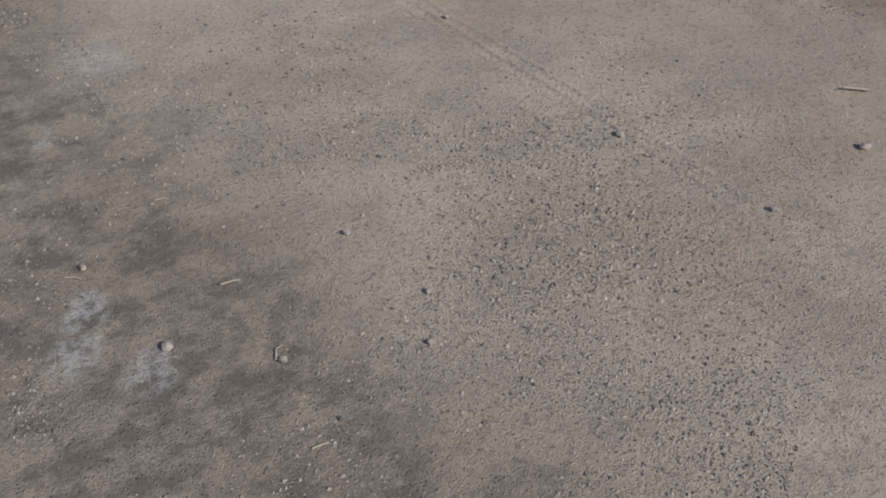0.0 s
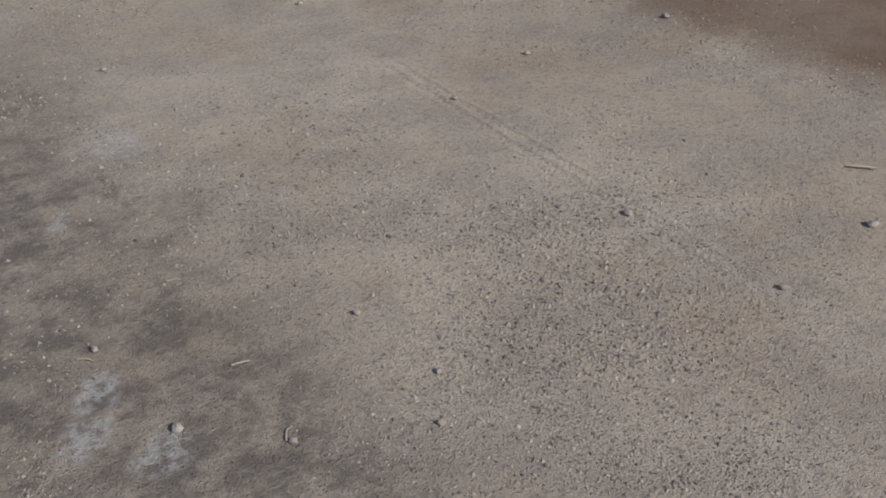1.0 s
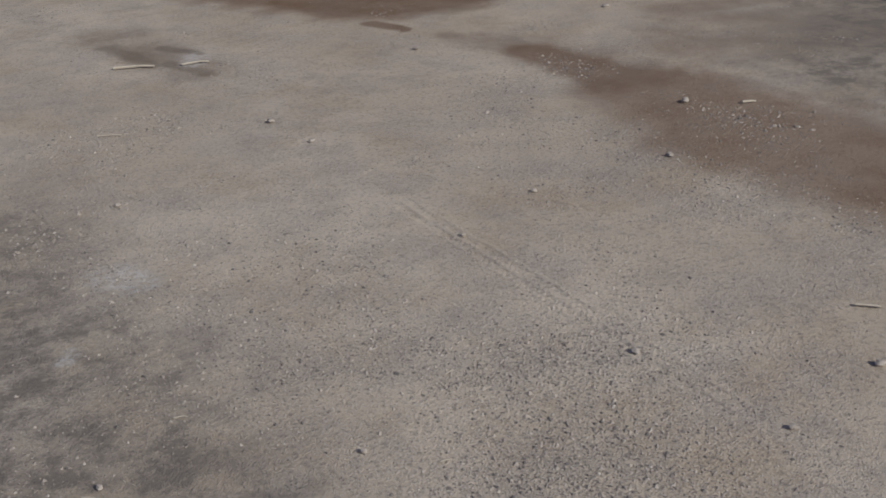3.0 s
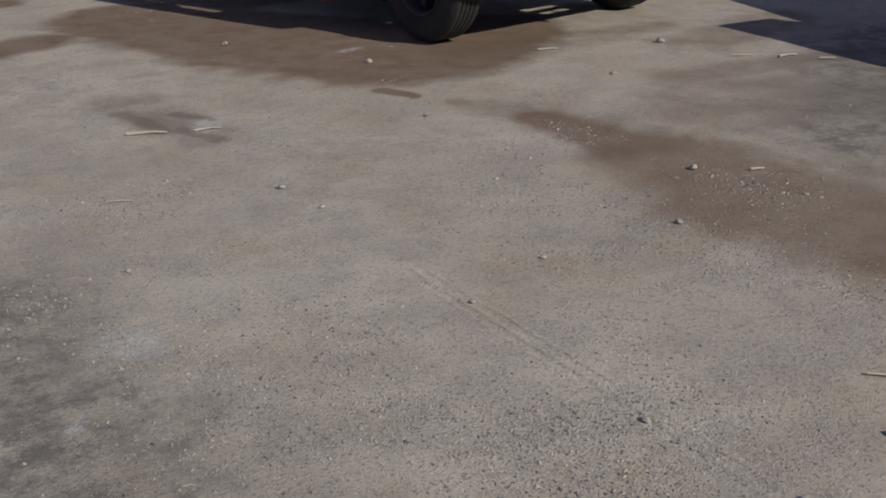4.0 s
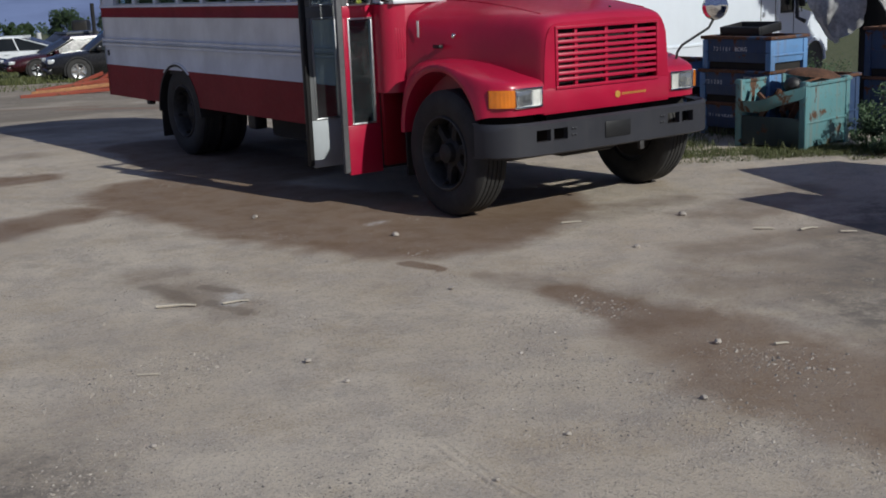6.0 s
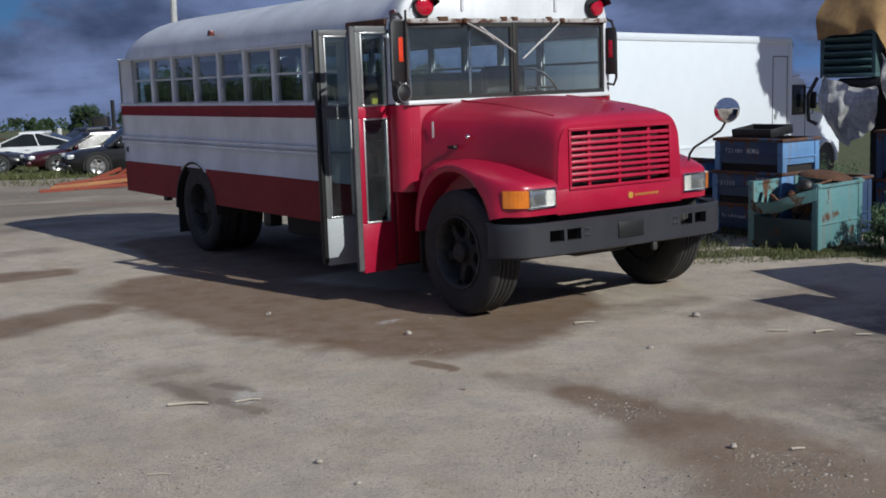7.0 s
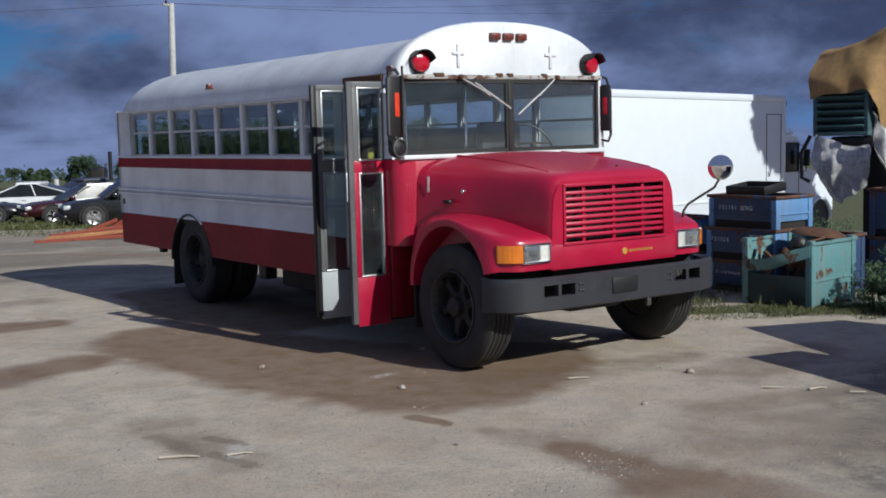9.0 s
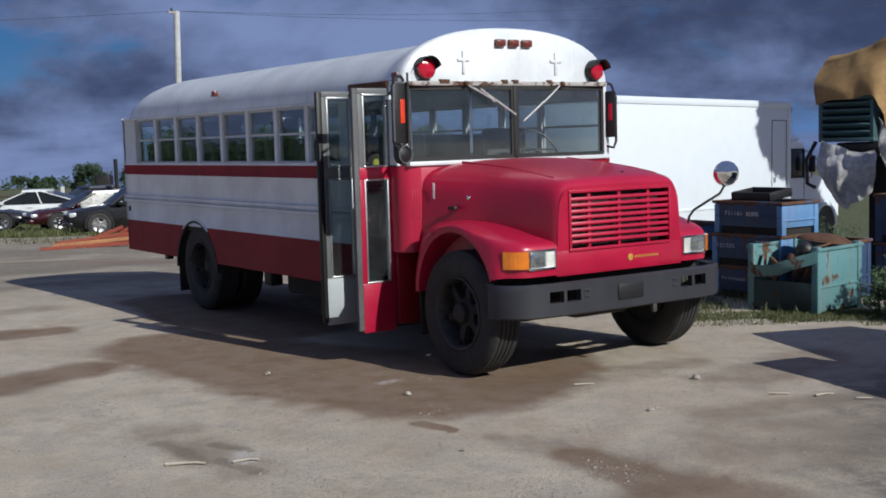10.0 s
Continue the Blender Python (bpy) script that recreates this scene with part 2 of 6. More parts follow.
def glyph(name, text, size, m, mat, parent, depth=0.002):
    """Raised lettering as a mesh."""
    curve = bpy.data.curves.new(name, "FONT")
    curve.body, curve.size, curve.extrude = text, size, depth
    curve.align_x = "CENTER"
    holder = new(name, curve)
    bpy.context.view_layer.update()
    mesh = bpy.data.meshes.new_from_object(holder.evaluated_get(bpy.context.evaluated_depsgraph_get()))
    bpy.data.objects.remove(holder)
    mesh.materials.clear()
    mesh.materials.append(mat)
    mesh.transform(m)
    ob = new(name, mesh)
    ob.parent = parent
    return ob


def lettered(text, size, m, mat, parent, depth=0.001):
    """A line of stencilled characters, each a part of its own."""
    step = size * 0.66
    for i, c in enumerate(text):
        if c != " ":
            glyph("character", c, size, m @ Matrix.Translation(((i - (len(text) - 1) / 2) * step, 0, 0)), mat, parent, depth)

# ---- ground ----
EYE = Vector((-6.6, -7.7))
VIEW = Vector((0.566, 0.824))


def ground_z(x, y):
    """Level under the bus; falls off gently behind it."""
    p = Vector((x, y)) - EYE
    s, l = p.dot(VIEW), p.x * VIEW.y - p.y * VIEW.x
    k = 0.051 + 0.020 * max(-1.0, min(1.0, l / max(s, 1.0) / 0.3))
    u = min(max(0.0, s - 13.5), 28.0)
    ease = u * u / (u + 3.0) if u else 0.0
    return -k * ease - 0.030 * max(0.0, s - 41.5)


bm = bmesh.new()
steps = [-400, -150, -60, -25, -12, -6]
steps += [i * 0.5 for i in range(-6, 60)] + [30, 32, 34, 37, 40, 44, 50, 60, 80, 120, 200, 400, 900, 2000]
wide = [-1600, -700, -300, -120, -60, -35, -25, -20] + [i * 0.75 for i in range(-22, 23)] + [20, 25, 35, 60, 120, 300, 700, 1600]
rows = []
for s in steps:
    row = []
    for l in wide:
        p = EYE + VIEW * s + Vector((VIEW.y, -VIEW.x)) * l
        rough = 0.012 * noise.noise(Vector((p.x * 0.7, p.y * 0.7, 0))) if 0 < s < 60 else 0.0
        row.append(bm.verts.new((p.x, p.y, ground_z(p.x, p.y) + rough - 0.004)))
    rows.append(row)
for a, b in zip(rows, rows[1:]):
    for i in range(len(wide) - 1):
        bm.faces.new((a[i], a[i + 1], b[i + 1], b[i]))
mat, n = material("packed gravel and dirt")
at = place(n)
drift = n.add("ShaderNodeTexNoise", inputs={"Vector": at, "Scale": 1.3, "Detail": 4.0, "Roughness": 0.6}).outputs[1]
drift = n.add("ShaderNodeVectorMath", operation="SUBTRACT", inputs={0: drift, 1: (0.5, 0.5, 0.5)}).outputs[0]
swayed = n.add("ShaderNodeVectorMath", operation="ADD", inputs={0: at, 1: n.scaled(drift, 0.26, 0.26, 0.0)}).outputs[0]
straight = n.add("ShaderNodeSeparateXYZ", inputs={0: at}).outputs
split = n.add("ShaderNodeSeparateXYZ", inputs={0: swayed}).outputs
warp = n.math("SUBTRACT", n.noise(at, 1.1, 5.0, 0.6), 0.5)
warp_fine = n.math("SUBTRACT", n.noise(at, 4.5, 4.0, 0.6), 0.5)


def gathered(spots):
    total = spots[0]
    for s in spots[1:]:
        total = n.math("MAXIMUM", total, s)
    return total


def streak(a, b, r0, r1, soft=0.42, ragged=1.1, split=split):
    """1 inside an uneven band from a to b whose half width goes from r0 to r1."""
    a, b = Vector(a), Vector(b)
    d = b - a
    px, py = n.math("SUBTRACT", split[0], a.x), n.math("SUBTRACT", split[1], a.y)
    t = n.math("DIVIDE", n.math("ADD", n.math("MULTIPLY", px, d.x), n.math("MULTIPLY", py, d.y)), d.length_squared, clamp=True)
    qx, qy = n.math("SUBTRACT", px, n.math("MULTIPLY", t, d.x)), n.math("SUBTRACT", py, n.math("MULTIPLY", t, d.y))
    far = n.math("SQRT", n.math("ADD", n.math("MULTIPLY", qx, qx), n.math("MULTIPLY", qy, qy)))
    rel = n.math("DIVIDE", far, n.math("ADD", n.math("MULTIPLY", t, r1 - r0), r0))
    rel = n.math("ADD", rel, n.math("ADD", n.math("MULTIPLY", warp, ragged), n.math("MULTIPLY", warp_fine, ragged * 0.7)))
    return n.ramp(rel, 1.0 - soft, 1.0 + soft, 1.0, 0.0)


# dark wet soil, fainter drying soil, darker mottled gravel and chalky spots: from, to, half widths
DAMP = [((-2.3, 3.0), (-1.9, 0.9), 0.85, 1.08), ((-1.9, 0.9), (-1.55, -0.22), 1.08, 1.02), ((-1.5, -0.2), (-0.5, 0.1), 0.95, 0.75)]
DAMP += [((-4.7, 2.15), (-3.4, 2.55), 0.42, 0.36), ((-3.7, 5.1), (-3.0, 4.9), 0.38, 0.28), ((-2.33, -1.12), (-2.28, -1.42), 0.07, 0.06), ((-1.2, 3.5), (-1.0, 6.5), 0.9, 0.7)]
POOL = [((-2.05, -3.0), (-2.03, -3.5), 0.22, 0.38), ((-2.07, -3.5), (-2.2, -4.5), 0.46, 0.58), ((-2.2, -4.5), (-2.35, -5.3), 0.58, 0.46), ((-2.0, -2.4), (-2.05, -3.0), 0.16, 0.22)]
FAINT = [((-2.12, -1.75), (-2.0, -2.4), 0.10, 0.26), ((-2.0, -2.4), (-2.0, -3.1), 0.26, 0.34), ((-3.78, -0.15), (-3.72, -1.40), 0.26, 0.20), ((-1.0, -0.55), (0.6, -0.85), 0.35, 0.22), ((0.4, -1.6), (1.6, -1.3), 0.40, 0.30), ((-0.6, -2.3), (0.9, -2.6), 0.22, 0.18), ((-4.5, 9.5), (2.0, 10.5), 0.5, 0.4), ((-4.0, 12.5), (3.0, 14.0), 0.6, 0.5), ((-5.0, 6.6), (-2.6, 6.9), 0.45, 0.3), ((-0.9, -3.0), (0.9, -3.7), 0.6, 0.5)]
DARKER = [((-3.90, -0.45), (-3.84, -1.05), 0.09, 0.07), ((-3.74, -1.1), (-3.70, -1.5), 0.07, 0.05), ((-3.6, -0.7), (-3.5, -1.0), 0.05, 0.04)]
DUSKY = [((-6.0, 14.6), (4.0, 13.4), 1.3, 1.1), ((-4.0, 19.5), (6.0, 18.0), 1.8, 1.6), ((-6.05, -3.2), (-6.25, -6.6), 0.80, 0.84), ((-5.75, -5.3), (-5.8, -6.6), 0.34, 0.5), ((-3.3, -6.6), (-1.6, -5.6), 0.55, 0.5), ((-0.8, -4.2), (1.4, -2.6), 0.7, 0.7)]
PALE = [((-5.24, -3.80), (-5.20, -3.90), 0.115, 0.085), ((-5.89, -5.24), (-5.84, -5.17), 0.055, 0.045), ((-5.99, -5.38), (-5.94, -5.33), 0.055, 0.05), ((-5.86, -5.55), (-5.82, -5.51), 0.06, 0.05), ((-3.68, -1.22), (-3.56, -1.05), 0.07, 0.09), ((-1.8, 0.18), (-1.65, 0.22), 0.06, 0.05), ((-5.62, -4.3), (-5.58, -4.25), 0.03, 0.03)]
damp = n.math("MAXIMUM", gathered([streak(*d, soft=0.16 if d[2] > 0.5 else 0.4, ragged=0.42 if d[2] > 0.5 else 0.8) for d in DAMP]), n.math("MULTIPLY", gathered([streak(*d, soft=0.40, ragged=0.8) for d in POOL]), 0.85))
faint = gathered([streak(*d, soft=0.6) for d in FAINT])
darker = gathered([streak(*d, soft=0.5) for d in DARKER])
dusky = gathered([streak(*d, soft=0.45) for d in DUSKY])
flaky = n.ramp(n.noise(at, 22.0, 6.0, 0.75), 0.40, 0.60)
pale = n.math("MULTIPLY", gathered([streak(*d, soft=0.45, ragged=0.8, split=straight) for d in PALE]), flaky)
broad, mid = n.noise(at, 0.6, 5.0, 0.6, 0.3), n.noise(at, 3.2, 6.0, 0.7)
patch = n.noise(at, 1.5, 6.0, 0.72)
fine, grit = n.noise(at, 55.0, 4.0, 0.75), n.noise(at, 190.0, 3.0, 0.75)
cells = n.add("ShaderNodeTexVoronoi", inputs={"Vector": at, "Scale": 85.0}).outputs
crumbs = n.add("ShaderNodeTexVoronoi", inputs={"Vector": at, "Scale": 210.0}).outputs
tone = n.mix(n.ramp(broad, 0.3, 0.7), (0.468, 0.388, 0.292), (0.595, 0.512, 0.405))
tone = n.mix(n.math("MULTIPLY", n.ramp(patch, 0.46, 0.66), 0.60), tone, (0.375, 0.290, 0.195))
gravelly = n.ramp(n.noise(at, 2.1, 6.0, 0.70), 0.44, 0.62)
tone = n.mix(n.math("MULTIPLY", gravelly, 0.40), tone, (0.400, 0.345, 0.300))
tone = n.mix(n.math("MULTIPLY", n.ramp(mid, 0.46, 0.68), 0.6), tone, (0.345, 0.295, 0.245))
tone = n.mix(n.math("MULTIPLY", n.ramp(grit, 0.50, 0.70), 0.60), tone, (0.66, 0.62, 0.57))
tone = n.mix(n.math("MULTIPLY", n.ramp(fine, 0.50, 0.66), 0.62), tone, (0.185, 0.160, 0.140))
tint = n.add("ShaderNodeSeparateColor", inputs={0: cells[1]}).outputs
stones = n.math("MULTIPLY", n.ramp(cells[0], 0.14, 0.34, 1.0, 0.0), n.ramp(n.math("ADD", tint[1], n.math("MULTIPLY", gravelly, 0.5)), 0.75, 0.95))
tone = n.mix(n.math("MULTIPLY", stones, 0.75), tone, n.mix(tint[0], (0.16, 0.15, 0.155), (0.66, 0.62, 0.58)))
small_tint = n.add("ShaderNodeSeparateColor", inputs={0: crumbs[1]}).outputs
bits = n.math("MULTIPLY", n.ramp(crumbs[0], 0.16, 0.38, 1.0, 0.0), n.ramp(n.math("ADD", small_tint[1], n.math("MULTIPLY", gravelly, 0.4)), 0.65, 0.85))
tone = n.mix(n.math("MULTIPLY", bits, 0.65), tone, n.mix(small_tint[0], (0.17, 0.155, 0.145), (0.64, 0.59, 0.54)))
tone = n.mix(n.math("MULTIPLY", faint, n.ramp(patch, 0.3, 0.6, 0.25, 0.60)), tone, (0.19, 0.142, 0.105))
tone = n.mix(n.math("MULTIPLY", dusky, n.ramp(n.noise(at, 6.0, 6.0, 0.75), 0.38, 0.62, 0.95, 0.25)), tone, (0.180, 0.155, 0.130))
tone = n.mix(n.math("MULTIPLY", darker, 0.5), tone, (0.135, 0.100, 0.070))
tone = n.mix(n.math("MULTIPLY", damp, n.ramp(mid, 0.25, 0.75, 0.94, 0.62)), tone, (0.155, 0.086, 0.043))
tone = n.mix(n.math("MULTIPLY", n.math("MULTIPLY", damp, 0.35), n.math("MAXIMUM", bits, stones)), tone, (0.34, 0.29, 0.24))
rusty = gathered([streak(*d, soft=0.6) for d in [((0.4, 14.4), (1.9, 13.1), 0.22, 0.20), ((-0.6, 15.6), (1.0, 14.9), 0.25, 0.2)]])
tone = n.mix(n.math("MULTIPLY", rusty, 0.6), tone, (0.30, 0.115, 0.055))
tone = n.mix(n.math("MULTIPLY", pale, 0.60), tone, (0.62, 0.61, 0.59))
# rough grass beyond the yard
away = n.math("ADD", n.math("MULTIPLY", n.math("SUBTRACT", straight[0], EYE.x), VIEW.x), n.math("MULTIPLY", n.math("SUBTRACT", straight[1], EYE.y), VIEW.y))
mud = n.math("MULTIPLY", n.ramp(n.math("ADD", away, n.math("MULTIPLY", warp, 9.0)), 14.5, 19.0), n.ramp(n.noise(n.scaled(at, 0.6, 1.4, 1.0), 1.1, 5.0, 0.7), 0.36, 0.60, 0.85, 0.40))
tone = n.mix(mud, tone, (0.205, 0.172, 0.130))
field = n.ramp(n.math("ADD", away, n.math("MULTIPLY", warp, 6.0)), 33.5, 37.0)
tone = n.mix(field, tone, n.mix(n.ramp(mid, 0.3, 0.7), (0.055, 0.072, 0.025), (0.135, 0.135, 0.060)))
# the ribbed print of a tyre
PRINT_A, PRINT_B = Vector((-4.03, -3.95)), Vector((-4.23, -5.92))
run = (PRINT_B - PRINT_A).normalized()
across = n.math("ADD", n.math("MULTIPLY", n.math("SUBTRACT", straight[0], PRINT_A.x), -run.y), n.math("MULTIPLY", n.math("SUBTRACT", straight[1], PRINT_A.y), run.x))
along = n.math("ADD", n.math("MULTIPLY", n.math("SUBTRACT", straight[0], PRINT_A.x), run.x), n.math("MULTIPLY", n.math("SUBTRACT", straight[1], PRINT_A.y), run.y))
offset = n.math("ADD", across, n.math("ADD", n.math("MULTIPLY", warp_fine, 0.05), n.math("MULTIPLY", warp, 0.06)))
band = n.ramp(n.math("ABSOLUTE", offset), 0.040, 0.080, 1.0, 0.0)
span = n.math("MULTIPLY", n.ramp(along, -0.25, 0.1), n.ramp(along, 1.7, 2.4, 1.0, 0.0))
print_mask = n.math("MULTIPLY", n.math("MULTIPLY", band, span), n.ramp(n.noise(at, 6.0, 4.0), 0.30, 0.48))
ribs = n.math("COSINE", n.math("MULTIPLY", offset, 112.0))
lugs = n.math("SINE", n.math("ADD", n.math("MULTIPLY", along, 210.0), n.math("MULTIPLY", across, 90.0)))
tread = n.math("MULTIPLY", print_mask, n.math("ADD", n.math("MULTIPLY", ribs, 0.75), n.math("MULTIPLY", n.math("MULTIPLY", lugs, ribs), 0.22)))
tone = n.mix(n.math("MULTIPLY", print_mask, n.ramp(ribs, -0.2, 0.9, 0.0, 0.34)), tone, (0.60, 0.52, 0.42))
height_map = n.math("ADD", n.math("MULTIPLY", fine, 0.55), n.math("ADD", n.math("MULTIPLY", grit, 0.35), n.math("ADD", n.math("MULTIPLY", stones, 0.55), n.math("MULTIPLY", bits, 0.30))))
height_map = n.math("ADD", height_map, n.math("ADD", n.math("MULTIPLY", mid, 0.7), n.math("MULTIPLY", tread, 0.34)))
finish(n, tone, n.math("SUBTRACT", 0.92, n.math("MULTIPLY", damp, 0.12)), height_map, strength=0.85, distance=0.012)
tagged(part("ground", bm, mat, None, "", 60), "packed gravel yard with damp brown patches and a tyre print", "ground", kind="structure")

# ---- the bus: x across (door side negative), y to the rear, z up ----
HALF, Y_COWL, Y_BACK = 1.20, 0.76, 7.57
Z_SKIRT, Z_RED, Z_BELT, Z_SILL, Z_DRIP, Z_CROWN = 0.588, 0.985, 1.585, 1.712, 2.29, 2.828
PILLARS = [1.76 + 0.665 * i for i in range(8)]
DOOR_Y0, DOOR_Y1 = 0.95, 1.56
WHEEL_R, FRONT_AXLE, REAR_AXLE = 0.51, 0.03, 5.29

bus = thing("school_bus", "old red and white school bus with open folding door leaves", "bus")


def side_profile(side, z0, z1, out, y0, y1, name, mat, cuts=(), parent=bus, label=""):
    """A long wall sheet of the body with rectangular or arched cuts, 4 cm thick."""
    bm = bmesh.new()
    spans, at = [], y0
    for c0, c1 in sorted(cuts):
        if c0 > at:
            spans.append((at, c0))
        at = max(at, c1)
    if at < y1:
        spans.append((at, y1))
    for a, b in spans:
        box(bm, side * (HALF - 0.04), side * (HALF + out), a, b, z0, z1, 0.006)
    return part(name, bm, mat, parent, label)


ARCH_R, ARCH_Z = 0.60, 0.45


def arched_skirt(side, y0, y1):
    """The red skirt with the round rear wheel opening cut out of it."""
    bm = bmesh.new()
    line = [(y0, Z_SKIRT), (y0, Z_RED)]
    low = math.asin((Z_SKIRT - ARCH_Z) / ARCH_R)
    arch = [(REAR_AXLE + ARCH_R * math.cos(a), ARCH_Z + ARCH_R * math.sin(a)) for a in np.linspace(low, math.pi - low, 25)]
    top = []
    for y, z in arch[::-1]:
        top.append((y, min(z, Z_RED - 0.004)))
    pairs = [((y0, Z_RED), (y0, Z_SKIRT)), ((top[0][0], Z_RED), (top[0][0], Z_SKIRT))]
    pairs += [((y, Z_RED), (y, z)) for y, z in top]
    pairs += [((top[-1][0], Z_RED), (top[-1][0], Z_SKIRT)), ((y1, Z_RED), (y1, Z_SKIRT))]
    rings = [[Vector((side * HALF, a[0], a[1])), Vector((side * HALF, b[0], b[1])), Vector((side * (HALF - 0.03), b[0], b[1])), Vector((side * (HALF - 0.03), a[0], a[1]))] for a, b in pairs]
    skin(bm, rings)
    return bm


for side, label in ((-1, "door side"), (1, "driver side")):
    cut = [(DOOR_Y0, DOOR_Y1)] if side < 0 else []
    front = Y_COWL if side > 0 else DOOR_Y1
    side_profile(side, Z_RED, Z_BELT, 0.0, front, Y_BACK, "side_panel", M["white"])
    side_profile(side, Z_BELT, Z_SILL, 0.004, front, Y_BACK, "belt_stripe", M["maroon"], label="dull red painted belt under the windows")
    part("skirt_panel", arched_skirt(side, front, Y_BACK), M["maroon"], bus, "dull red lower skirt")
    for z in (1.245, 1.30):
        part("rub_rail", boxed(side * (HALF - 0.01), side * (HALF + 0.022), front, Y_BACK, z - 0.017, z + 0.017, bevel=0.010), M["white"], bus)
    part("rub_rail", boxed(side * (HALF - 0.01), side * (HALF + 0.016), front, Y_BACK, Z_SILL - 0.006, Z_SILL + 0.022, bevel=0.008), M["white"], bus)
    part("drip_rail", boxed(side * (HALF - 0.02), side * (HALF + 0.028), Y_COWL + 0.1, Y_BACK - 0.05, Z_DRIP - 0.012, Z_DRIP + 0.016, bevel=0.006), M["white"], bus)
    # black rim of the rear wheel opening
    bm = bmesh.new()
    rings = []
    for a in np.linspace(0.05, math.pi - 0.05, 25):
        c, s = math.cos(a), math.sin(a)
        rings.append([Vector((side * x, REAR_AXLE + r * c, ARCH_Z + r * s)) for x, r in ((HALF + 0.006, ARCH_R + 0.004), (HALF + 0.006, ARCH_R - 0.022), (HALF - 0.35, ARCH_R - 0.022), (HALF - 0.35, ARCH_R + 0.004))])
    skin(bm, rings)
    part("wheel_arch", bm, M["seal"], bus, "black wheel arch liner")
    lip = bmesh.new()
    skin(lip, [[Vector((side * x, REAR_AXLE + r * math.cos(a), ARCH_Z + r * math.sin(a))) for x, r in ((HALF, ARCH_R + 0.028), (HALF + 0.012, ARCH_R + 0.022), (HALF + 0.014, ARCH_R + 0.006), (HALF, ARCH_R + 0.004))] for a in np.linspace(0.95, math.pi - 0.95, 15)])
    part("arch_lip", lip, M["white"], bus, "white folded lip over the rear wheel")
    # window posts, rails and panes
    ends = [(PILLARS[-1] + 0.665 + 0.02, Y_BACK)] + ([(DOOR_Y1, PILLARS[0] + 0.03)] if side < 0 else [(Y_COWL, Y_COWL + 0.10)])
    posts = [(y - 0.036, y + 0.036) for y in PILLARS[(1 if side < 0 else 0):]] + ends + ([(0.80, DOOR_Y0)] if side < 0 else [])
    for a, b in posts:
        part("window_post", boxed(side * (HALF - 0.05), side * HALF, a, b, Z_SILL, Z_DRIP, bevel=0.008), M["white"], bus)
    openings = [(y + 0.036, y + 0.665 - 0.036) for y in PILLARS]
    if side > 0:
        openings.append((Y_COWL + 0.10, PILLARS[0] - 0.036))
    for a, b in openings:
        b = min(b, PILLARS[-1] + 0.685)
        sash = ring_frame(bmesh.new(), a + 0.022, b - 0.022, Z_SILL + 0.04, Z_DRIP - 0.035, 0.022, side * (HALF - 0.035), side * (HALF - 0.012), "x")
        box(sash, side * (HALF - 0.035), side * (HALF - 0.008), a + 0.02, b - 0.02, 2.005, 2.030, 0.004)
        window = part("window", sash, M["sash"], bus, "split sash window with a dull aluminium frame")
        pane = part("pane", boxed(side * (HALF - 0.026), side * (HALF - 0.021), a + 0.02, b - 0.02, Z_SILL + 0.03, 2.006), M["glass"], window)
        pane.visible_shadow = False
        pane = part("pane", boxed(side * (HALF - 0.031), side * (HALF - 0.026), a + 0.02, b - 0.02, 2.03, Z_DRIP - 0.03), M["glass"], window)
        pane.visible_shadow = False


# roof: a long arch that rounds off at both ends
def roof_ring(y, sx, sz, drop=0.0, count=28):
    ring = []
    for k in range(count + 1):
        a = math.pi * k / count
        c, s = math.cos(a), math.sin(a)
        x = HALF * sx * math.copysign(abs(c) ** (2 / 2.3), -c)
        ring.append(Vector((x, y, Z_DRIP + 0.01 + drop + (Z_CROWN - Z_DRIP) * sz * abs(s) ** (2 / 2.3))))
    return ring


rings = []
for u in (0.0, 0.06, 0.15, 0.28, 0.45, 0.65, 0.85, 1.0):
    e = (1 - (1 - u) ** 2.4) ** (1 / 2.4)
    rings.append(roof_ring(0.745 + 0.30 * u, 0.955 + 0.045 * e, 0.90 + 0.10 * e, 0.10 * (1 - min(1.0, u * 1.0))))
for y in np.linspace(1.25, 6.75, 9):
    rings.append(roof_ring(float(y), 1.0, 0.975 if y > 1.5 else 0.99))
for u in (0.25, 0.45, 0.62, 0.76, 0.87, 0.95, 1.0):
    e = (1 - u**2.3) ** (1 / 2.3) if u < 1 else 0.0
    rings.append(roof_ring(6.80 + (Y_BACK - 6.80) * u, 0.90 + 0.10 * e, max(0.05, 0.975 * e)))
bm = bmesh.new()
outer = skin(bm, rings, closed=False)
bm.faces.new(outer[0])
bm.faces.new(outer[-1])
roof = part("roof", bm, M["roofwhite"], bus, "white domed roof with rust spots along its lower edge", 50)
inner = bmesh.new()
skin(inner, [[Vector((p.x * 0.955, p.y, Z_DRIP + (p.z - Z_DRIP) * 0.93 - 0.01)) for p in r] for r in [roof_ring(y, 1.0, 0.95) for y in (0.86, 3.0, 5.0, 7.3)]], closed=False)
part("ceiling_lining", inner, M["lining"], bus, "pale grey ceiling lining")
for y in (2.43, 3.10, 3.77, 4.43, 5.10, 5.76, 6.42):
    seam = bmesh.new()
    skin(seam, [[Vector((p.x * 1.003, p.y, Z_DRIP + (p.z - Z_DRIP) * 1.004)) for p in roof_ring(y + d, 1.0, 0.975)] for d in (-0.02, 0.02)], closed=False)
    part("roof_seam", seam, M["roofwhite"], bus)

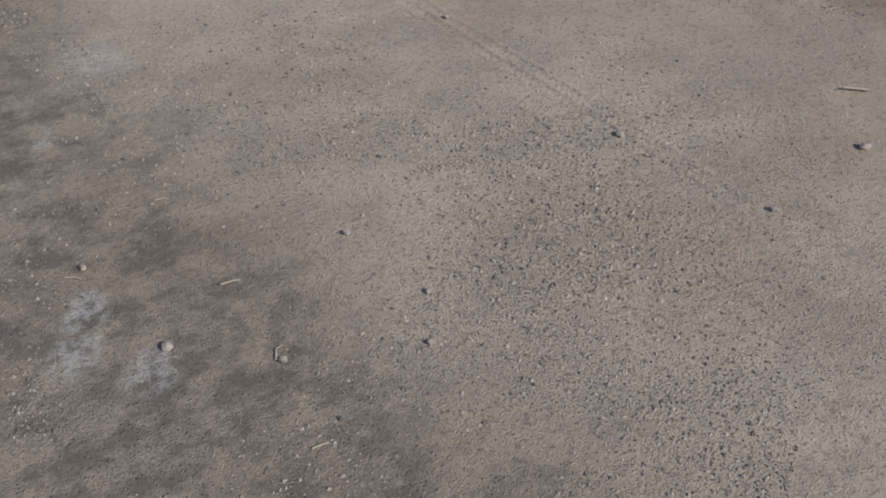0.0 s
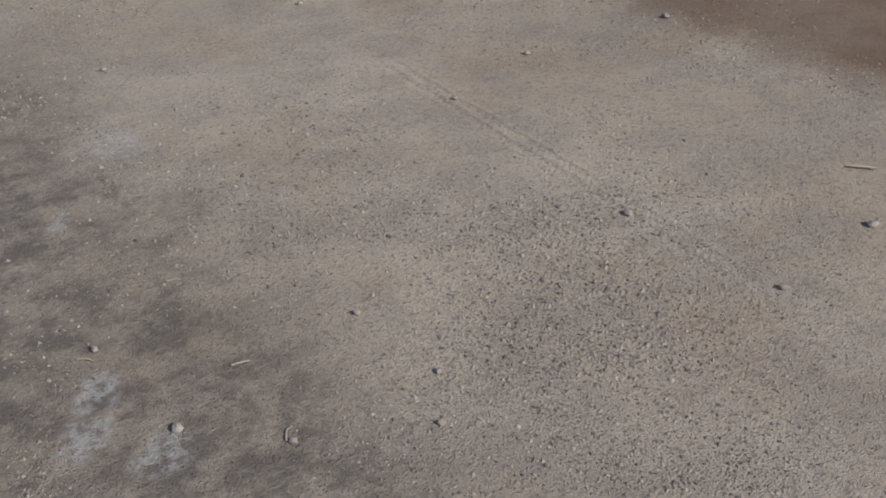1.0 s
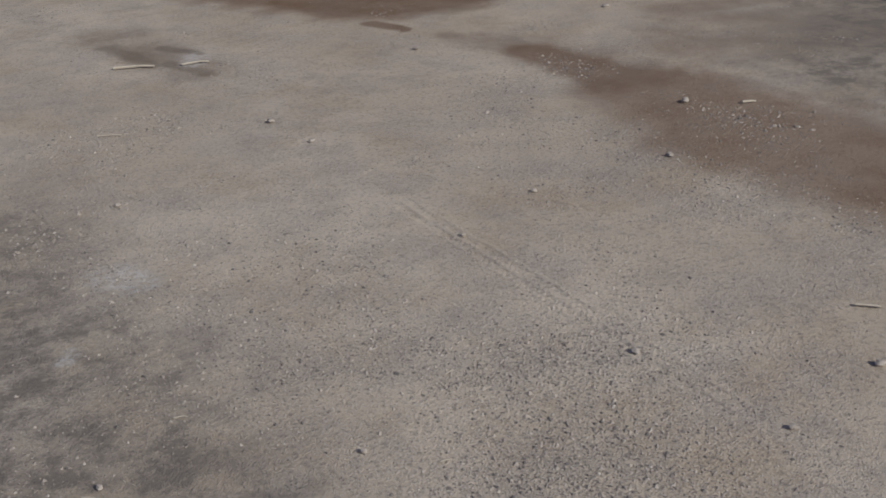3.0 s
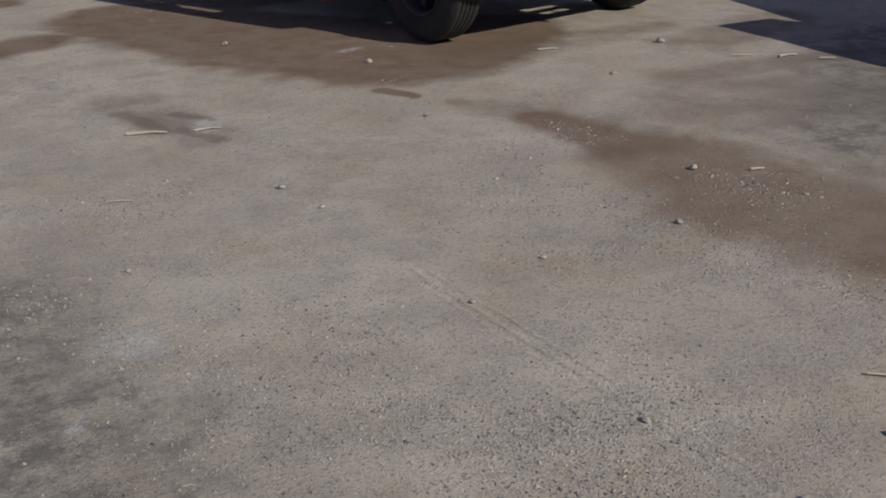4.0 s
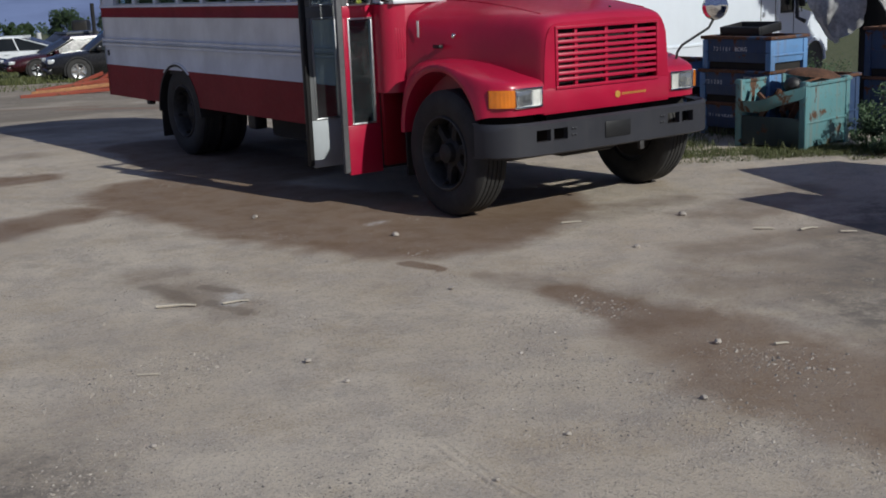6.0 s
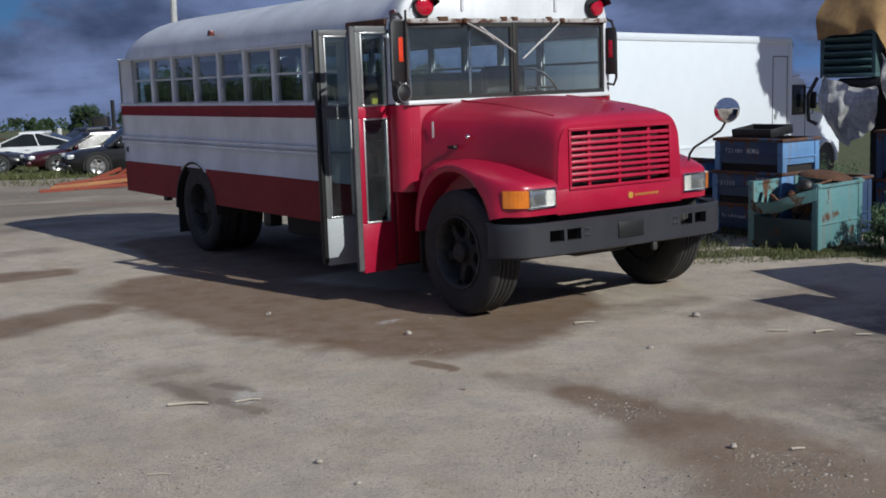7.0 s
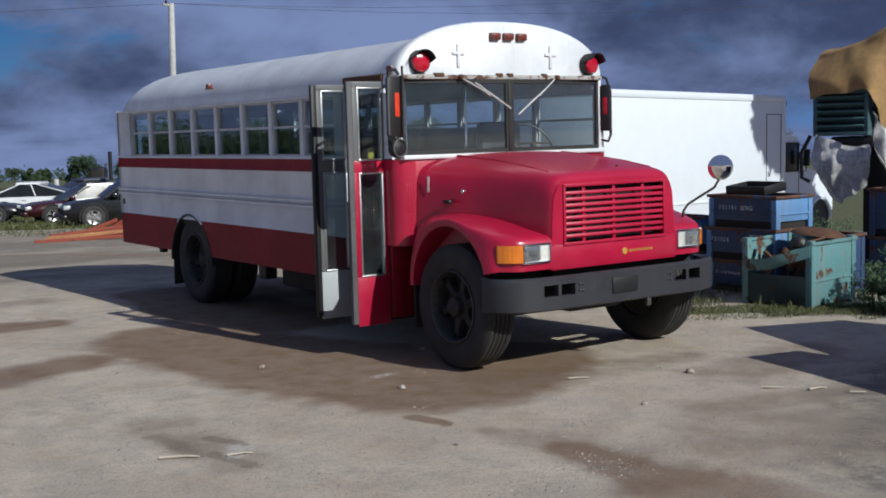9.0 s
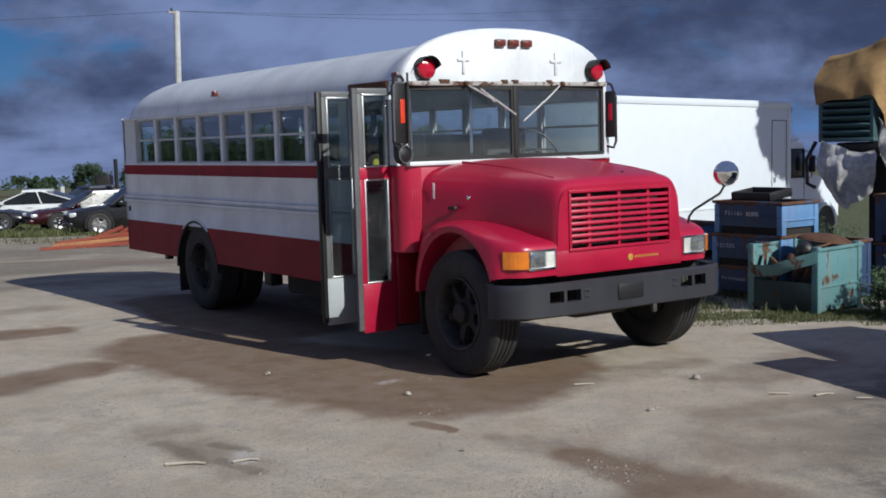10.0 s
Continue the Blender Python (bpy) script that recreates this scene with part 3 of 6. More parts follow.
# rear wall, with two windows, and the closed rear cap
bm = bmesh.new()
box(bm, -HALF, HALF, Y_BACK - 0.05, Y_BACK + 0.01, Z_SKIRT, 1.75, 0.02)
for x0, x1 in ((-HALF, -0.95), (-0.48, 0.48), (0.95, HALF)):
    box(bm, x0, x1, Y_BACK - 0.05, Y_BACK, 1.75, 2.20, 0.006)
box(bm, -HALF, HALF, Y_BACK - 0.05, Y_BACK, 2.20, 2.31, 0.006)
part("rear_wall", bm, M["white"], bus)
for x in (-0.715, 0.715):
    pane = part("rear_pane", boxed(x - 0.24, x + 0.24, Y_BACK - 0.03, Y_BACK - 0.024, 1.74, 2.21), M["glass"], bus)
    pane.visible_shadow = False

# dark lining inside the rear and below the windows, added to deepen cabin shade
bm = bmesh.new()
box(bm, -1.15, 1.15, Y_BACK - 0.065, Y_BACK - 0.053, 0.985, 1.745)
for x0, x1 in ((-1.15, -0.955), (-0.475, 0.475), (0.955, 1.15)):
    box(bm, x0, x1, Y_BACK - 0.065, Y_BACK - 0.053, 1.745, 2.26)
part("rear_lining", bm, M["cabin_dark"], bus, "dark inner lining added to deepen the cabin shade")
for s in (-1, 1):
    part("side_lining", boxed(s * 1.145, s * 1.157, 1.65, Y_BACK - 0.07, 0.985, 1.715), M["cabin_dark"], bus)

# floor, driver's bulkhead, seats
part("floor_deck", boxed(-HALF + 0.04, HALF - 0.04, 1.62, Y_BACK - 0.05, 0.93, 0.985), M["floor"], bus)
part("floor_deck", boxed(-0.55, HALF - 0.04, Y_COWL, 1.62, 0.93, 0.985), M["floor"], bus)
for i, (z, x1) in enumerate(((0.33, -0.99), (0.55, -0.77), (0.76, -0.55))):
    part("entry_step", boxed(-HALF + 0.02, x1, DOOR_Y0, DOOR_Y1, z - 0.03, z, bevel=0.008), M["floor"], bus, "worn black rubber entry step")
    part("step_riser", boxed(x1 - 0.02, x1, DOOR_Y0, DOOR_Y1, z, z + 0.2), M["under"], bus)
part("step_wall", boxed(-HALF + 0.02, -0.55, DOOR_Y0 - 0.03, DOOR_Y0, 0.30, 1.70), M["under"], bus)
part("step_wall", boxed(-HALF + 0.02, -0.55, DOOR_Y1, DOOR_Y1 + 0.03, 0.30, 0.985), M["under"], bus)
part("dashboard", boxed(-1.10, 1.12, 0.80, 1.02, 1.45, 1.72, bevel=0.05), M["dash"], bus, "grey dashboard behind the windshield")
part("fire_wall", boxed(-0.55, 1.15, 0.80, 0.83, 0.90, 1.5), M["black"], bus)


def bench(x0, x1, y):
    for a in ("seat_cushion", "seat_back"):
        if a == "seat_cushion":
            bm = boxed(x0, x1, y - 0.42, y, 1.32, 1.46, bevel=0.04)
        else:
            bm = boxed(x0, x1, -0.055, 0.055, -0.05, 0.56, bevel=0.045, m=pose(0, y, 1.42, -8))
        part(a, bm, M["seat"], bus)
    part("seat_leg", boxed(x0 + 0.06, x0 + 0.10, y - 0.3, y - 0.26, 0.985, 1.33), M["black"], bus)
    part("seat_leg", boxed(x1 - 0.10, x1 - 0.06, y - 0.3, y - 0.26, 0.985, 1.33), M["black"], bus)


for i in range(7):
    bench(-1.13, -0.30, 2.75 + 0.68 * i)
    bench(0.30, 1.13, 2.55 + 0.68 * i)
part("driver_seat", boxed(0.32, 0.82, 1.55, 1.68, 1.40, 2.02, bevel=0.05), M["seat"], bus)
part("driver_seat", boxed(0.32, 0.82, 1.12, 1.62, 1.32, 1.46, bevel=0.05), M["seat"], bus)
part("driver_seat_post", boxed(0.47, 0.67, 1.3, 1.5, 0.985, 1.33), M["black"], bus)
wheel_rim = lathe(bmesh.new(), [(0.012 * math.cos(a), 0.225 + 0.012 * math.sin(a)) for a in np.linspace(0, 2 * math.pi, 9)[:-1]], pose(0.57, 1.08, 1.80, 0, 0, 90) @ pose(0, 0, 0, 0, 35, 0), 28, close=True)
steering = part("steering_wheel", wheel_rim, M["black"], bus)
part("spoke", boxed(0.36, 0.78, 1.07, 1.09, 1.79, 1.81), M["black"], steering)
part("column", tubed([(0.57, 1.08, 1.80), (0.57, 0.90, 1.55)], 0.03), M["black"], steering)
part("stanchion", tubed([(-0.50, 1.66, 0.985), (-0.50, 1.66, 2.62)], 0.016), M["chrome"], bus)
part("stanchion", tubed([(0.25, 1.72, 0.985), (0.25, 1.72, 2.66)], 0.016), M["chrome"], bus)
part("yellow_tag", boxed(-0.93, -0.87, 1.645, 1.665, 1.66, 1.80, bevel=0.004), plain("yellow tag plastic", (0.70, 0.62, 0.06), 0.5), bus, "small yellow tag by the entry")

# ---- bus front: cowl, windshield, cap fittings ----
bm = bmesh.new()
corner = [(-1.02, 0.715), (-1.12, 0.735), (-1.175, 0.775), (-1.20, 0.84), (-1.20, DOOR_Y0)]
back = [(-1.02, 0.76), (-1.10, 0.775), (-1.15, 0.80), (-1.16, 0.85), (-1.16, DOOR_Y0)]
for s in (1, -1):
    line = [Vector((s * x, y, 0)) for x, y in corner] + [Vector((s * x, y, 0)) for x, y in back[::-1]]
    skin(bm, [[p + Vector((0, 0, z)) for p in line] for z in (0.96, 1.70)])
box(bm, -1.03, 1.03, 0.72, 0.76, 0.98, 1.70, 0.004)
cowl = part("cowl", bm, M["red"], bus, "red cowl with pressed louvres beside the door")
for i in range(4):
    part("louvre", boxed(-1.113 + 0.022 * i, -1.103 + 0.022 * i, 0.7305 - 0.0044 * i, 0.75, 1.24, 1.50, bevel=0.002), M["red"], cowl)

part("kick_panel", boxed(-1.19, -0.98, 0.86, 0.90, 0.33, 0.97, bevel=0.006), M["maroon"], bus, "dull red panel behind the front wheel")
part("windshield_sill", boxed(-1.15, 1.15, 0.690, 0.79, 1.700, 1.738, bevel=0.012), M["white"], bus, "white sill below the windshield")
part("windshield_header", boxed(-1.13, 1.13, 0.700, 0.80, 2.385, 2.425, bevel=0.012), painted("rusted header", (0.42, 0.41, 0.40), DUST, 0.7, 0.6, (0.11, 0.05, 0.028), 0.55), bus, "rust-stained strip over the windshield")
for s in (-1, 1):
    part("windshield_post", boxed(s * 1.118, s * 1.156, 0.742, 0.83, 1.73, 2.40, bevel=0.010), M["white"], bus)
    shield = bmesh.new()
    z0, z1 = 1.738, 2.385
    p = [Vector((s * 0.012, 0.703, 0)), Vector((s * 1.122, 0.760, 0))]
    across = (p[1] - p[0]).normalized()
    for a, b, u0, u1 in ((z0, z0 + 0.035, 0, 1), (z1 - 0.035, z1, 0, 1), (z0 + 0.035, z1 - 0.035, 0, 0.028), (z0 + 0.035, z1 - 0.035, 0.972, 1)):
        q0, q1 = p[0].lerp(p[1], u0), p[0].lerp(p[1], u1)
        skin(shield, [[Vector((q.x, q.y + d, z)) for q, d in ((q0, -0.012), (q1, -0.012), (q1, 0.02), (q0, 0.02))] for z in (a, b)])
    frame_part = part("windshield", shield, M["seal"], bus, "flat windshield half in a black rubber seal")
    bm = bmesh.new()
    q0, q1 = p[0].lerp(p[1], 0.02), p[0].lerp(p[1], 0.98)
    skin(bm, [[Vector((q.x, q.y + d, z)) for q, d in ((q0, 0.0), (q1, 0.0), (q1, 0.005), (q0, 0.005))] for z in (z0 + 0.02, z1 - 0.02)])
    pane = part("pane", bm, M["shield"], frame_part)
    pane.visible_shadow = False
part("windshield_bar", boxed(-0.020, 0.020, 0.682, 0.73, 1.75, 2.39, bevel=0.006), M["seal"], bus)

for x in (-0.525, 0.525):
    bm = boxed(x - 0.016, x + 0.016, 0.728, 0.752, 2.490, 2.695, bevel=0.005)
    box(bm, x - 0.068, x + 0.068, 0.7285, 0.7515, 2.600, 2.628, 0.005)
    part("cross", bm, M["white"], bus, "small raised white cross on the roof cap")
for x in (-0.125, 0.025, 0.175):
    lamp = part("clearance_lamp", boxed(x - 0.055, x + 0.055, 0.705, 0.76, 2.735, 2.800, bevel=0.012), plain("brown lamp body", (0.16, 0.05, 0.03), 0.5), bus, "small rust-red clearance lamp")
    part("lens", boxed(x - 0.045, x + 0.045, 0.695, 0.712, 2.748, 2.79, bevel=0.008), M["brownlens"], lamp)
for s, x in ((-1, -0.945), (1, 0.985)):
    facing = pose(x, 0.74, 2.53, 0, 0, -90 + (8 if s > 0 else -8))
    body = lathe(bmesh.new(), [(-0.02, 0.095), (0.035, 0.095), (0.045, 0.088), (0.05, 0.0001)], facing, 28)
    lamp = part("warning_lamp", body, M["black"], bus, "round red warning lamp in a black hood")
    part("lens", lathe(bmesh.new(), [(0.045, 0.086), (0.062, 0.080), (0.074, 0.055), (0.079, 0.0001)], facing, 28), M["redlens"], lamp)
    bm = bmesh.new()
    rows = []
    for d in (0.0, 0.055, 0.11, 0.14):
        rows.append([facing @ Vector((d, (0.098 + e) * math.sin(a), (0.098 + e) * math.cos(a))) for e in (0.0, 0.006) for a in (np.linspace(-1.45 + d * 2.6, 1.7 - d * 2.6, 15) if e == 0 else np.linspace(1.7 - d * 2.6, -1.45 + d * 2.6, 15))])
    skin(bm, rows)
    part("hood", bm, M["black"], lamp)
    part("stain", boxed(x - 0.06, x + 0.06, 0.738, 0.744, 2.432, 2.440), M["rust"], bus)
for x0, tip in (((-0.54, 0.70, 2.405), (-0.05, 0.665, 2.14)), ((0.56, 0.70, 2.405), (0.08, 0.665, 2.08))):
    base = Vector(x0)
    arm = Vector(tip)
    wiper = part("wiper", tubed([base, base.lerp(arm, 0.5) - Vector((0, 0.03, 0)), base.lerp(arm, 0.62)], 0.007, 6), M["wiper"], bus, "bare metal wiper hanging from the header")
    along = (arm - base).normalized()
    mid = base.lerp(arm, 0.66)
    part("blade", tubed([mid - along * 0.20 + Vector((-0.0, -0.014, 0.03 if x0[0] < 0 else 0)), mid + along * 0.22 + Vector((0, -0.014, 0))], 0.008, 6), M["wiper"], wiper)
    part("pivot", lathe(bmesh.new(), [(-0.03, 0.022), (0.03, 0.022), (0.04, 0.012)], pose(base.x, base.y, base.z, 0, 0, -90), 12), M["rust"], wiper)
for x, w in ((-0.76, 0.05), (-0.1, 0.03), (0.02, 0.03), (0.42, 0.025)):
    part("bracket", boxed(x - w, x + w, 0.690, 0.73, 2.405, 2.44, bevel=0.006), M["rust"], bus, "small rusted bracket")
for at, size in (((-1.145, 0.86, 2.475), 0.035), ((-1.205, 4.55, 2.505), 0.028), ((1.145, 0.9, 2.475), 0.035)):
    x, y, z = at
    lamp = part("marker_lamp", boxed(x - size, x + size, y - size * 1.4, y + size * 1.4, z - size, z + size * 0.9, bevel=0.012), M["brownlens"], bus)
    part("base", boxed(x - size * 1.2, x + size * 1.2, y - size * 1.7, y + size * 1.7, z - size * 1.25, z - size * 0.9, bevel=0.004), M["rust"], lamp)

# ---- hood ----
SECTIONS = [
    (0.715, [(0, 1.735), (0.30, 1.733), (0.52, 1.722), (0.78, 1.690), (0.93, 1.640), (1.00, 1.560), (1.02, 1.40), (1.03, 1.20), (1.03, 0.95)]),
    (0.45, [(0, 1.728), (0.30, 1.725), (0.53, 1.708), (0.74, 1.665), (0.86, 1.595), (0.915, 1.50), (0.93, 1.38), (0.94, 1.20), (0.94, 0.95)]),
    (0.15, [(0, 1.706), (0.30, 1.702), (0.54, 1.682), (0.70, 1.635), (0.785, 1.56), (0.82, 1.47), (0.835, 1.36), (0.845, 1.18), (0.85, 0.95)]),
    (-0.20, [(0, 1.662), (0.30, 1.658), (0.55, 1.640), (0.665, 1.598), (0.725, 1.53), (0.75, 1.44), (0.765, 1.33), (0.775, 1.16), (0.78, 0.92)]),
    (-0.50, [(0, 1.612), (0.30, 1.608), (0.55, 1.592), (0.635, 1.560), (0.68, 1.50), (0.70, 1.42), (0.71, 1.30), (0.715, 1.13), (0.72, 0.88)]),
    (-0.62, [(0, 1.578), (0.30, 1.574), (0.54, 1.560), (0.615, 1.532), (0.655, 1.475), (0.675, 1.40), (0.685, 1.28), (0.69, 1.12), (0.70, 0.86)]),
    (-0.665, [(0, 1.530), (0.30, 1.527), (0.53, 1.516), (0.60, 1.495), (0.635, 1.445), (0.655, 1.38), (0.665, 1.26), (0.672, 1.10), (0.685, 0.84)]),
]


def smooth_rows(rows, fine):
    """Spline through rows of points, row by row."""
    rows = [[Vector(p) for p in r] for r in rows]
    out = []
    for i in range(len(rows) - 1):
        a, b, c, d = rows[max(i - 1, 0)], rows[i], rows[i + 1], rows[min(i + 2, len(rows) - 1)]
        for k in range(fine):
            t = k / fine
            out.append([0.5 * ((2 * q) + (r - p) * t + (2 * p - 5 * q + 4 * r - s) * t * t + (3 * q - p - 3 * r + s) * t**3) for p, q, r, s in zip(a, b, c, d)])
    out.append(rows[-1])
    return out


half_rows = [[Vector((x, y, z)) for x, z in pts] for y, pts in SECTIONS]
half_rows = smooth_rows(half_rows, 4)
half_rows = [list(c) for c in zip(*smooth_rows(list(zip(*half_rows)), 3))]
bm = bmesh.new()
full = [[Vector((-p.x, p.y, p.z)) for p in r[:0:-1]] + list(r) for r in half_rows]
rows = skin(bm, full, closed=False)
hood = part("hood", bm, M["red"], bus, "sloped red fibreglass hood with flared fenders", 60)

# front face round the grille
GX, GZ0, GZ1, YF = 0.548, 1.020, 1.482, -0.665
bm = bmesh.new()
box(bm, -0.685, 0.685, YF - 0.004, YF + 0.03, 0.82, GZ0, 0.006)
for s in (-1, 1):
    line = [(s * GX, GZ0), (s * 0.678, GZ0), (s * 0.667, 1.24), (s * 0.652, 1.39), (s * 0.628, 1.452), (s * GX, GZ1)]
    skin(bm, [[Vector((x, y, z)) for x, z in line] for y in (YF - 0.004, YF + 0.03)])
line = [(-GX, GZ1), (-0.630, 1.448), (-0.598, 1.500), (-0.53, 1.520), (0, 1.534), (0.53, 1.520), (0.598, 1.500), (0.630, 1.448), (GX, GZ1)]
skin(bm, [[Vector((x, y, z)) for x, z in line] for y in (YF - 0.004, YF + 0.03)])
front = part("nose_panel", bm, M["red"], hood)
bm = ring_frame(bmesh.new(), -GX + 0.012, GX - 0.012, GZ0 + 0.012, GZ1 - 0.012, 0.024, YF - 0.018, YF + 0.02)
grille = part("grille", bm, M["red"], bus, "red grille of horizontal bars")
part("backing", boxed(-GX, GX, YF + 0.10, YF + 0.12, GZ0, GZ1), M["black"], grille)
for i in range(8):
    z = GZ0 + 0.012 + (GZ1 - GZ0 - 0.024) * (i + 1) / 9
    part("grille_bar", boxed(-GX + 0.01, GX - 0.01, -0.012, 0.030, -0.0145, 0.0145, bevel=0.007, m=pose(0, YF, z, -14)), M["red"], grille)
for x in (-0.33, -0.005, 0.32):
    part("grille_divider", boxed(x - 0.016, x + 0.016, YF + 0.006, YF + 0.035, GZ0, GZ1, bevel=0.004), M["red"], grille)
part("badge", lathe(bmesh.new(), [(0, 0.028), (0.006, 0.028), (0.008, 0.02)], pose(0.098, YF - 0.004, 0.918, 0, 0, -90), 18), M["gold"], bus, "round gold maker's badge")
for i in range(13):
    x = 0.150 + i * 0.021
    part("badge_bar", boxed(x, x + 0.012, YF - 0.007, YF - 0.004, 0.908, 0.928), M["gold"], bus)
part("hood_latch", lathe(bmesh.new(), [(0, 0.012), (0.012, 0.012), (0.016, 0.004)], pose(0.18, -0.50, 1.605, 0, -90, 0), 10), M["black"], bus)
for s in (-1, 1):
    part("hood_crease", tubed([(s * 0.60, 0.70, 1.722), (s * 0.585, 0.45, 1.702), (s * 0.57, 0.15, 1.678), (s * 0.565, -0.2, 1.638), (s * 0.56, -0.5, 1.590)], 0.008, 6), M["red"], hood)
part("hood_catch", boxed(-0.975, -0.935, 0.30, 0.40, 1.33, 1.36, bevel=0.008), M["black"], hood, "black rubber hood catch")
part("hood_bolt", lathe(bmesh.new(), [(0, 0.022), (0.02, 0.022), (0.028, 0.01)], pose(-0.875, 0.22, 1.43, 0, 0, 180), 12), M["chrome"], hood)
glyph("numeral", "1", 0.20, Matrix(((0.305, 0, -0.952, -0.985), (-0.952, 0, -0.305, 0.585), (0, 1, 0, 1.42), (0, 0, 0, 1))), plain("white stencil paint", (0.7, 0.7, 0.68), 0.6), hood)

# ---- fenders ----
ARC_Y, ARC_Z = 0.08, 0.655


def fender_profile(x):
    """Front edge, top and rear of the fender at a distance x from the middle, as points from front bottom to rear bottom."""
    u = (x - 0.66) / 0.50
    yf = -0.668 + 0.02 * u + 0.20 * max(0.0, (x - 0.96) / 0.20) ** 1.6
    pts = [(yf, 0.835), (yf, 0.90), (yf, 0.98), (yf, 1.045)]
    pts += [(yf + 0.012, 1.075), (yf + 0.045, 1.098)]
    fall = 0.03 * max(0.0, (x - 0.95) / 0.2) ** 2
    for y, z in ((-0.45, 1.135), (-0.30, 1.175), (-0.12, 1.213), (0.06, 1.235), (0.25, 1.245), (0.42, 1.235), (0.54, 1.18), (0.61, 1.08), (0.645, 0.95), (0.66, 0.80), (0.665, 0.66)):
        pts.append((max(y, yf + 0.05 + 0.02 * (y + 0.45)), z - fall))
    return pts


COUNT = len(fender_profile(1.0))


def arc_line(r, first=17.0, last=182.0):
    return [(ARC_Y - r * math.cos(radians(a)), ARC_Z + r * math.sin(radians(a))) for a in np.linspace(first, last, COUNT)]


def blend(a, b, t):
    return [(p[0] + (q[0] - p[0]) * t, p[1] + (q[1] - p[1]) * t) for p, q in zip(a, b)]


for s in (-1, 1):
    rows = []
    for x in (0.64, 0.74, 0.84, 0.93, 1.00, 1.055, 1.095):
        rows.append((x, fender_profile(x)))
    rows.append((1.128, blend(fender_profile(1.10), arc_line(0.578), 0.30)))
    rows.append((1.150, blend(fender_profile(1.10), arc_line(0.572), 0.65)))
    rows.append((1.162, arc_line(0.566)))
    rows.append((1.168, arc_line(0.545)))
    rows.append((1.160, arc_line(0.520)))
    rows.append((1.120, arc_line(0.512)))
    rows.append((0.80, arc_line(0.512)))
    bm = bmesh.new()
    skin(bm, smooth_rows([[Vector((s * x, y, z)) for y, z in line] for x, line in rows], 2), closed=False)
    part("fender", bm, M["red"], hood, "", 60)
    liner = bmesh.new()
    skin(liner, [[Vector((s * x, y, z)) for y, z in arc_line(0.530, 0, 185)] for x in (1.10, 0.60)], closed=False)
    part("fender_liner", liner, M["under"], bus)
    # head lamp and amber turn lamp set into the fender's face
    head = part("headlamp", ring_frame(bmesh.new(), *sorted((s * 0.715, s * 0.955)), 0.905, 1.035, 0.014, YF - 0.018, YF + 0.03), M["chrome"], bus, "rectangular headlamp in a bright bezel")
    lo, hi = sorted((s * 0.70, s * 0.97))
    part("bowl", boxed(lo, hi, YF - 0.002, YF + 0.02, 0.895, 1.045, bevel=0.006), plain("pale lamp housing", (0.62, 0.62, 0.58), 0.35), head)
    bulb_lo, bulb_hi = sorted((s * 0.805, s * 0.95))
    part("reflector", boxed(bulb_lo, bulb_hi, YF - 0.010, YF, 0.915, 1.028, bevel=0.012), M["chrome"], head)
    part("lens", boxed(bulb_lo - 0.002, bulb_hi + 0.002, YF - 0.028, YF - 0.013, 0.912, 1.031, bevel=0.010), M["lampglass"], head)
    bm = bmesh.new()
    line = [(0.975, -0.680), (1.03, -0.655), (1.08, -0.605), (1.118, -0.535), (1.105, -0.50), (1.06, -0.57), (1.01, -0.61), (0.975, -0.63)]
    skin(bm, [[Vector((s * x, y, z)) for x, y in line] for z in (0.905, 0.915, 1.03, 1.04)])
    part("turn_lamp", bm, M["amber"], bus, "amber wraparound turn lamp")

# ---- bumper ----
bm = bmesh.new()
shape = [(-1.20, -0.44), (-1.195, -0.55), (-1.15, -0.66), (-1.04, -0.745), (-0.93, -0.775), (-0.86, -0.785), (-0.72, -0.790), (-0.69, -0.791), (-0.55, -0.793), (-0.30, -0.795), (-0.155, -0.796), (0.0, -0.796)]
shape += [(-x, y) for x, y in shape[-2::-1]]
levels = [0.520, 0.535, 0.635, 0.725, 0.770, 0.790]
inset = [0.03, 0.0, 0.0, 0.0, 0.0, 0.03]
grid = [[bm.verts.new((x, y + d, z)) for x, y in shape] for z, d in zip(levels, inset)]
holes = [(-0.86, -0.72), (-0.69, -0.55), (0.55, 0.69), (0.72, 0.86)]
for j in range(len(levels) - 1):
    for i in range(len(shape) - 1):
        mid = (shape[i][0] + shape[i + 1][0]) / 2
        if j == 2 and any(a < mid < b for a, b in holes):
            continue
        bm.faces.new((grid[j][i], grid[j][i + 1], grid[j + 1][i + 1], grid[j + 1][i]))
bmesh.ops.recalc_face_normals(bm, faces=bm.faces[:])
bmesh.ops.solidify(bm, geom=bm.faces[:], thickness=0.05)
bumper = part("bumper", bm, M["bumper"], bus, "dull grey steel bumper with four square slots")
part("plate_mount", boxed(-0.160, 0.115, -0.806, -0.797, 0.600, 0.728, bevel=0.004), M["black"], bumper, "blank black plate mount")
for x in (-0.50, -0.47, 0.47, 0.50):
    for z in (0.66, 0.71):
        part("bolt", lathe(bmesh.new(), [(0, 0.011), (0.006, 0.011), (0.009, 0.005)], pose(x, -0.794, z, 0, 0, -90), 8), M["bumper"], bumper)
for x in (-0.45, 0.45):
    part("frame_horn", boxed(x - 0.05, x + 0.05, -0.76, 0.3, 0.55, 0.74), M["under"], bus)
part("tow_eye", boxed(0.245, 0.295, -0.78, -0.74, 0.455, 0.545, bevel=0.012), M["flange"], bus, "bare metal tow eye under the bumper")

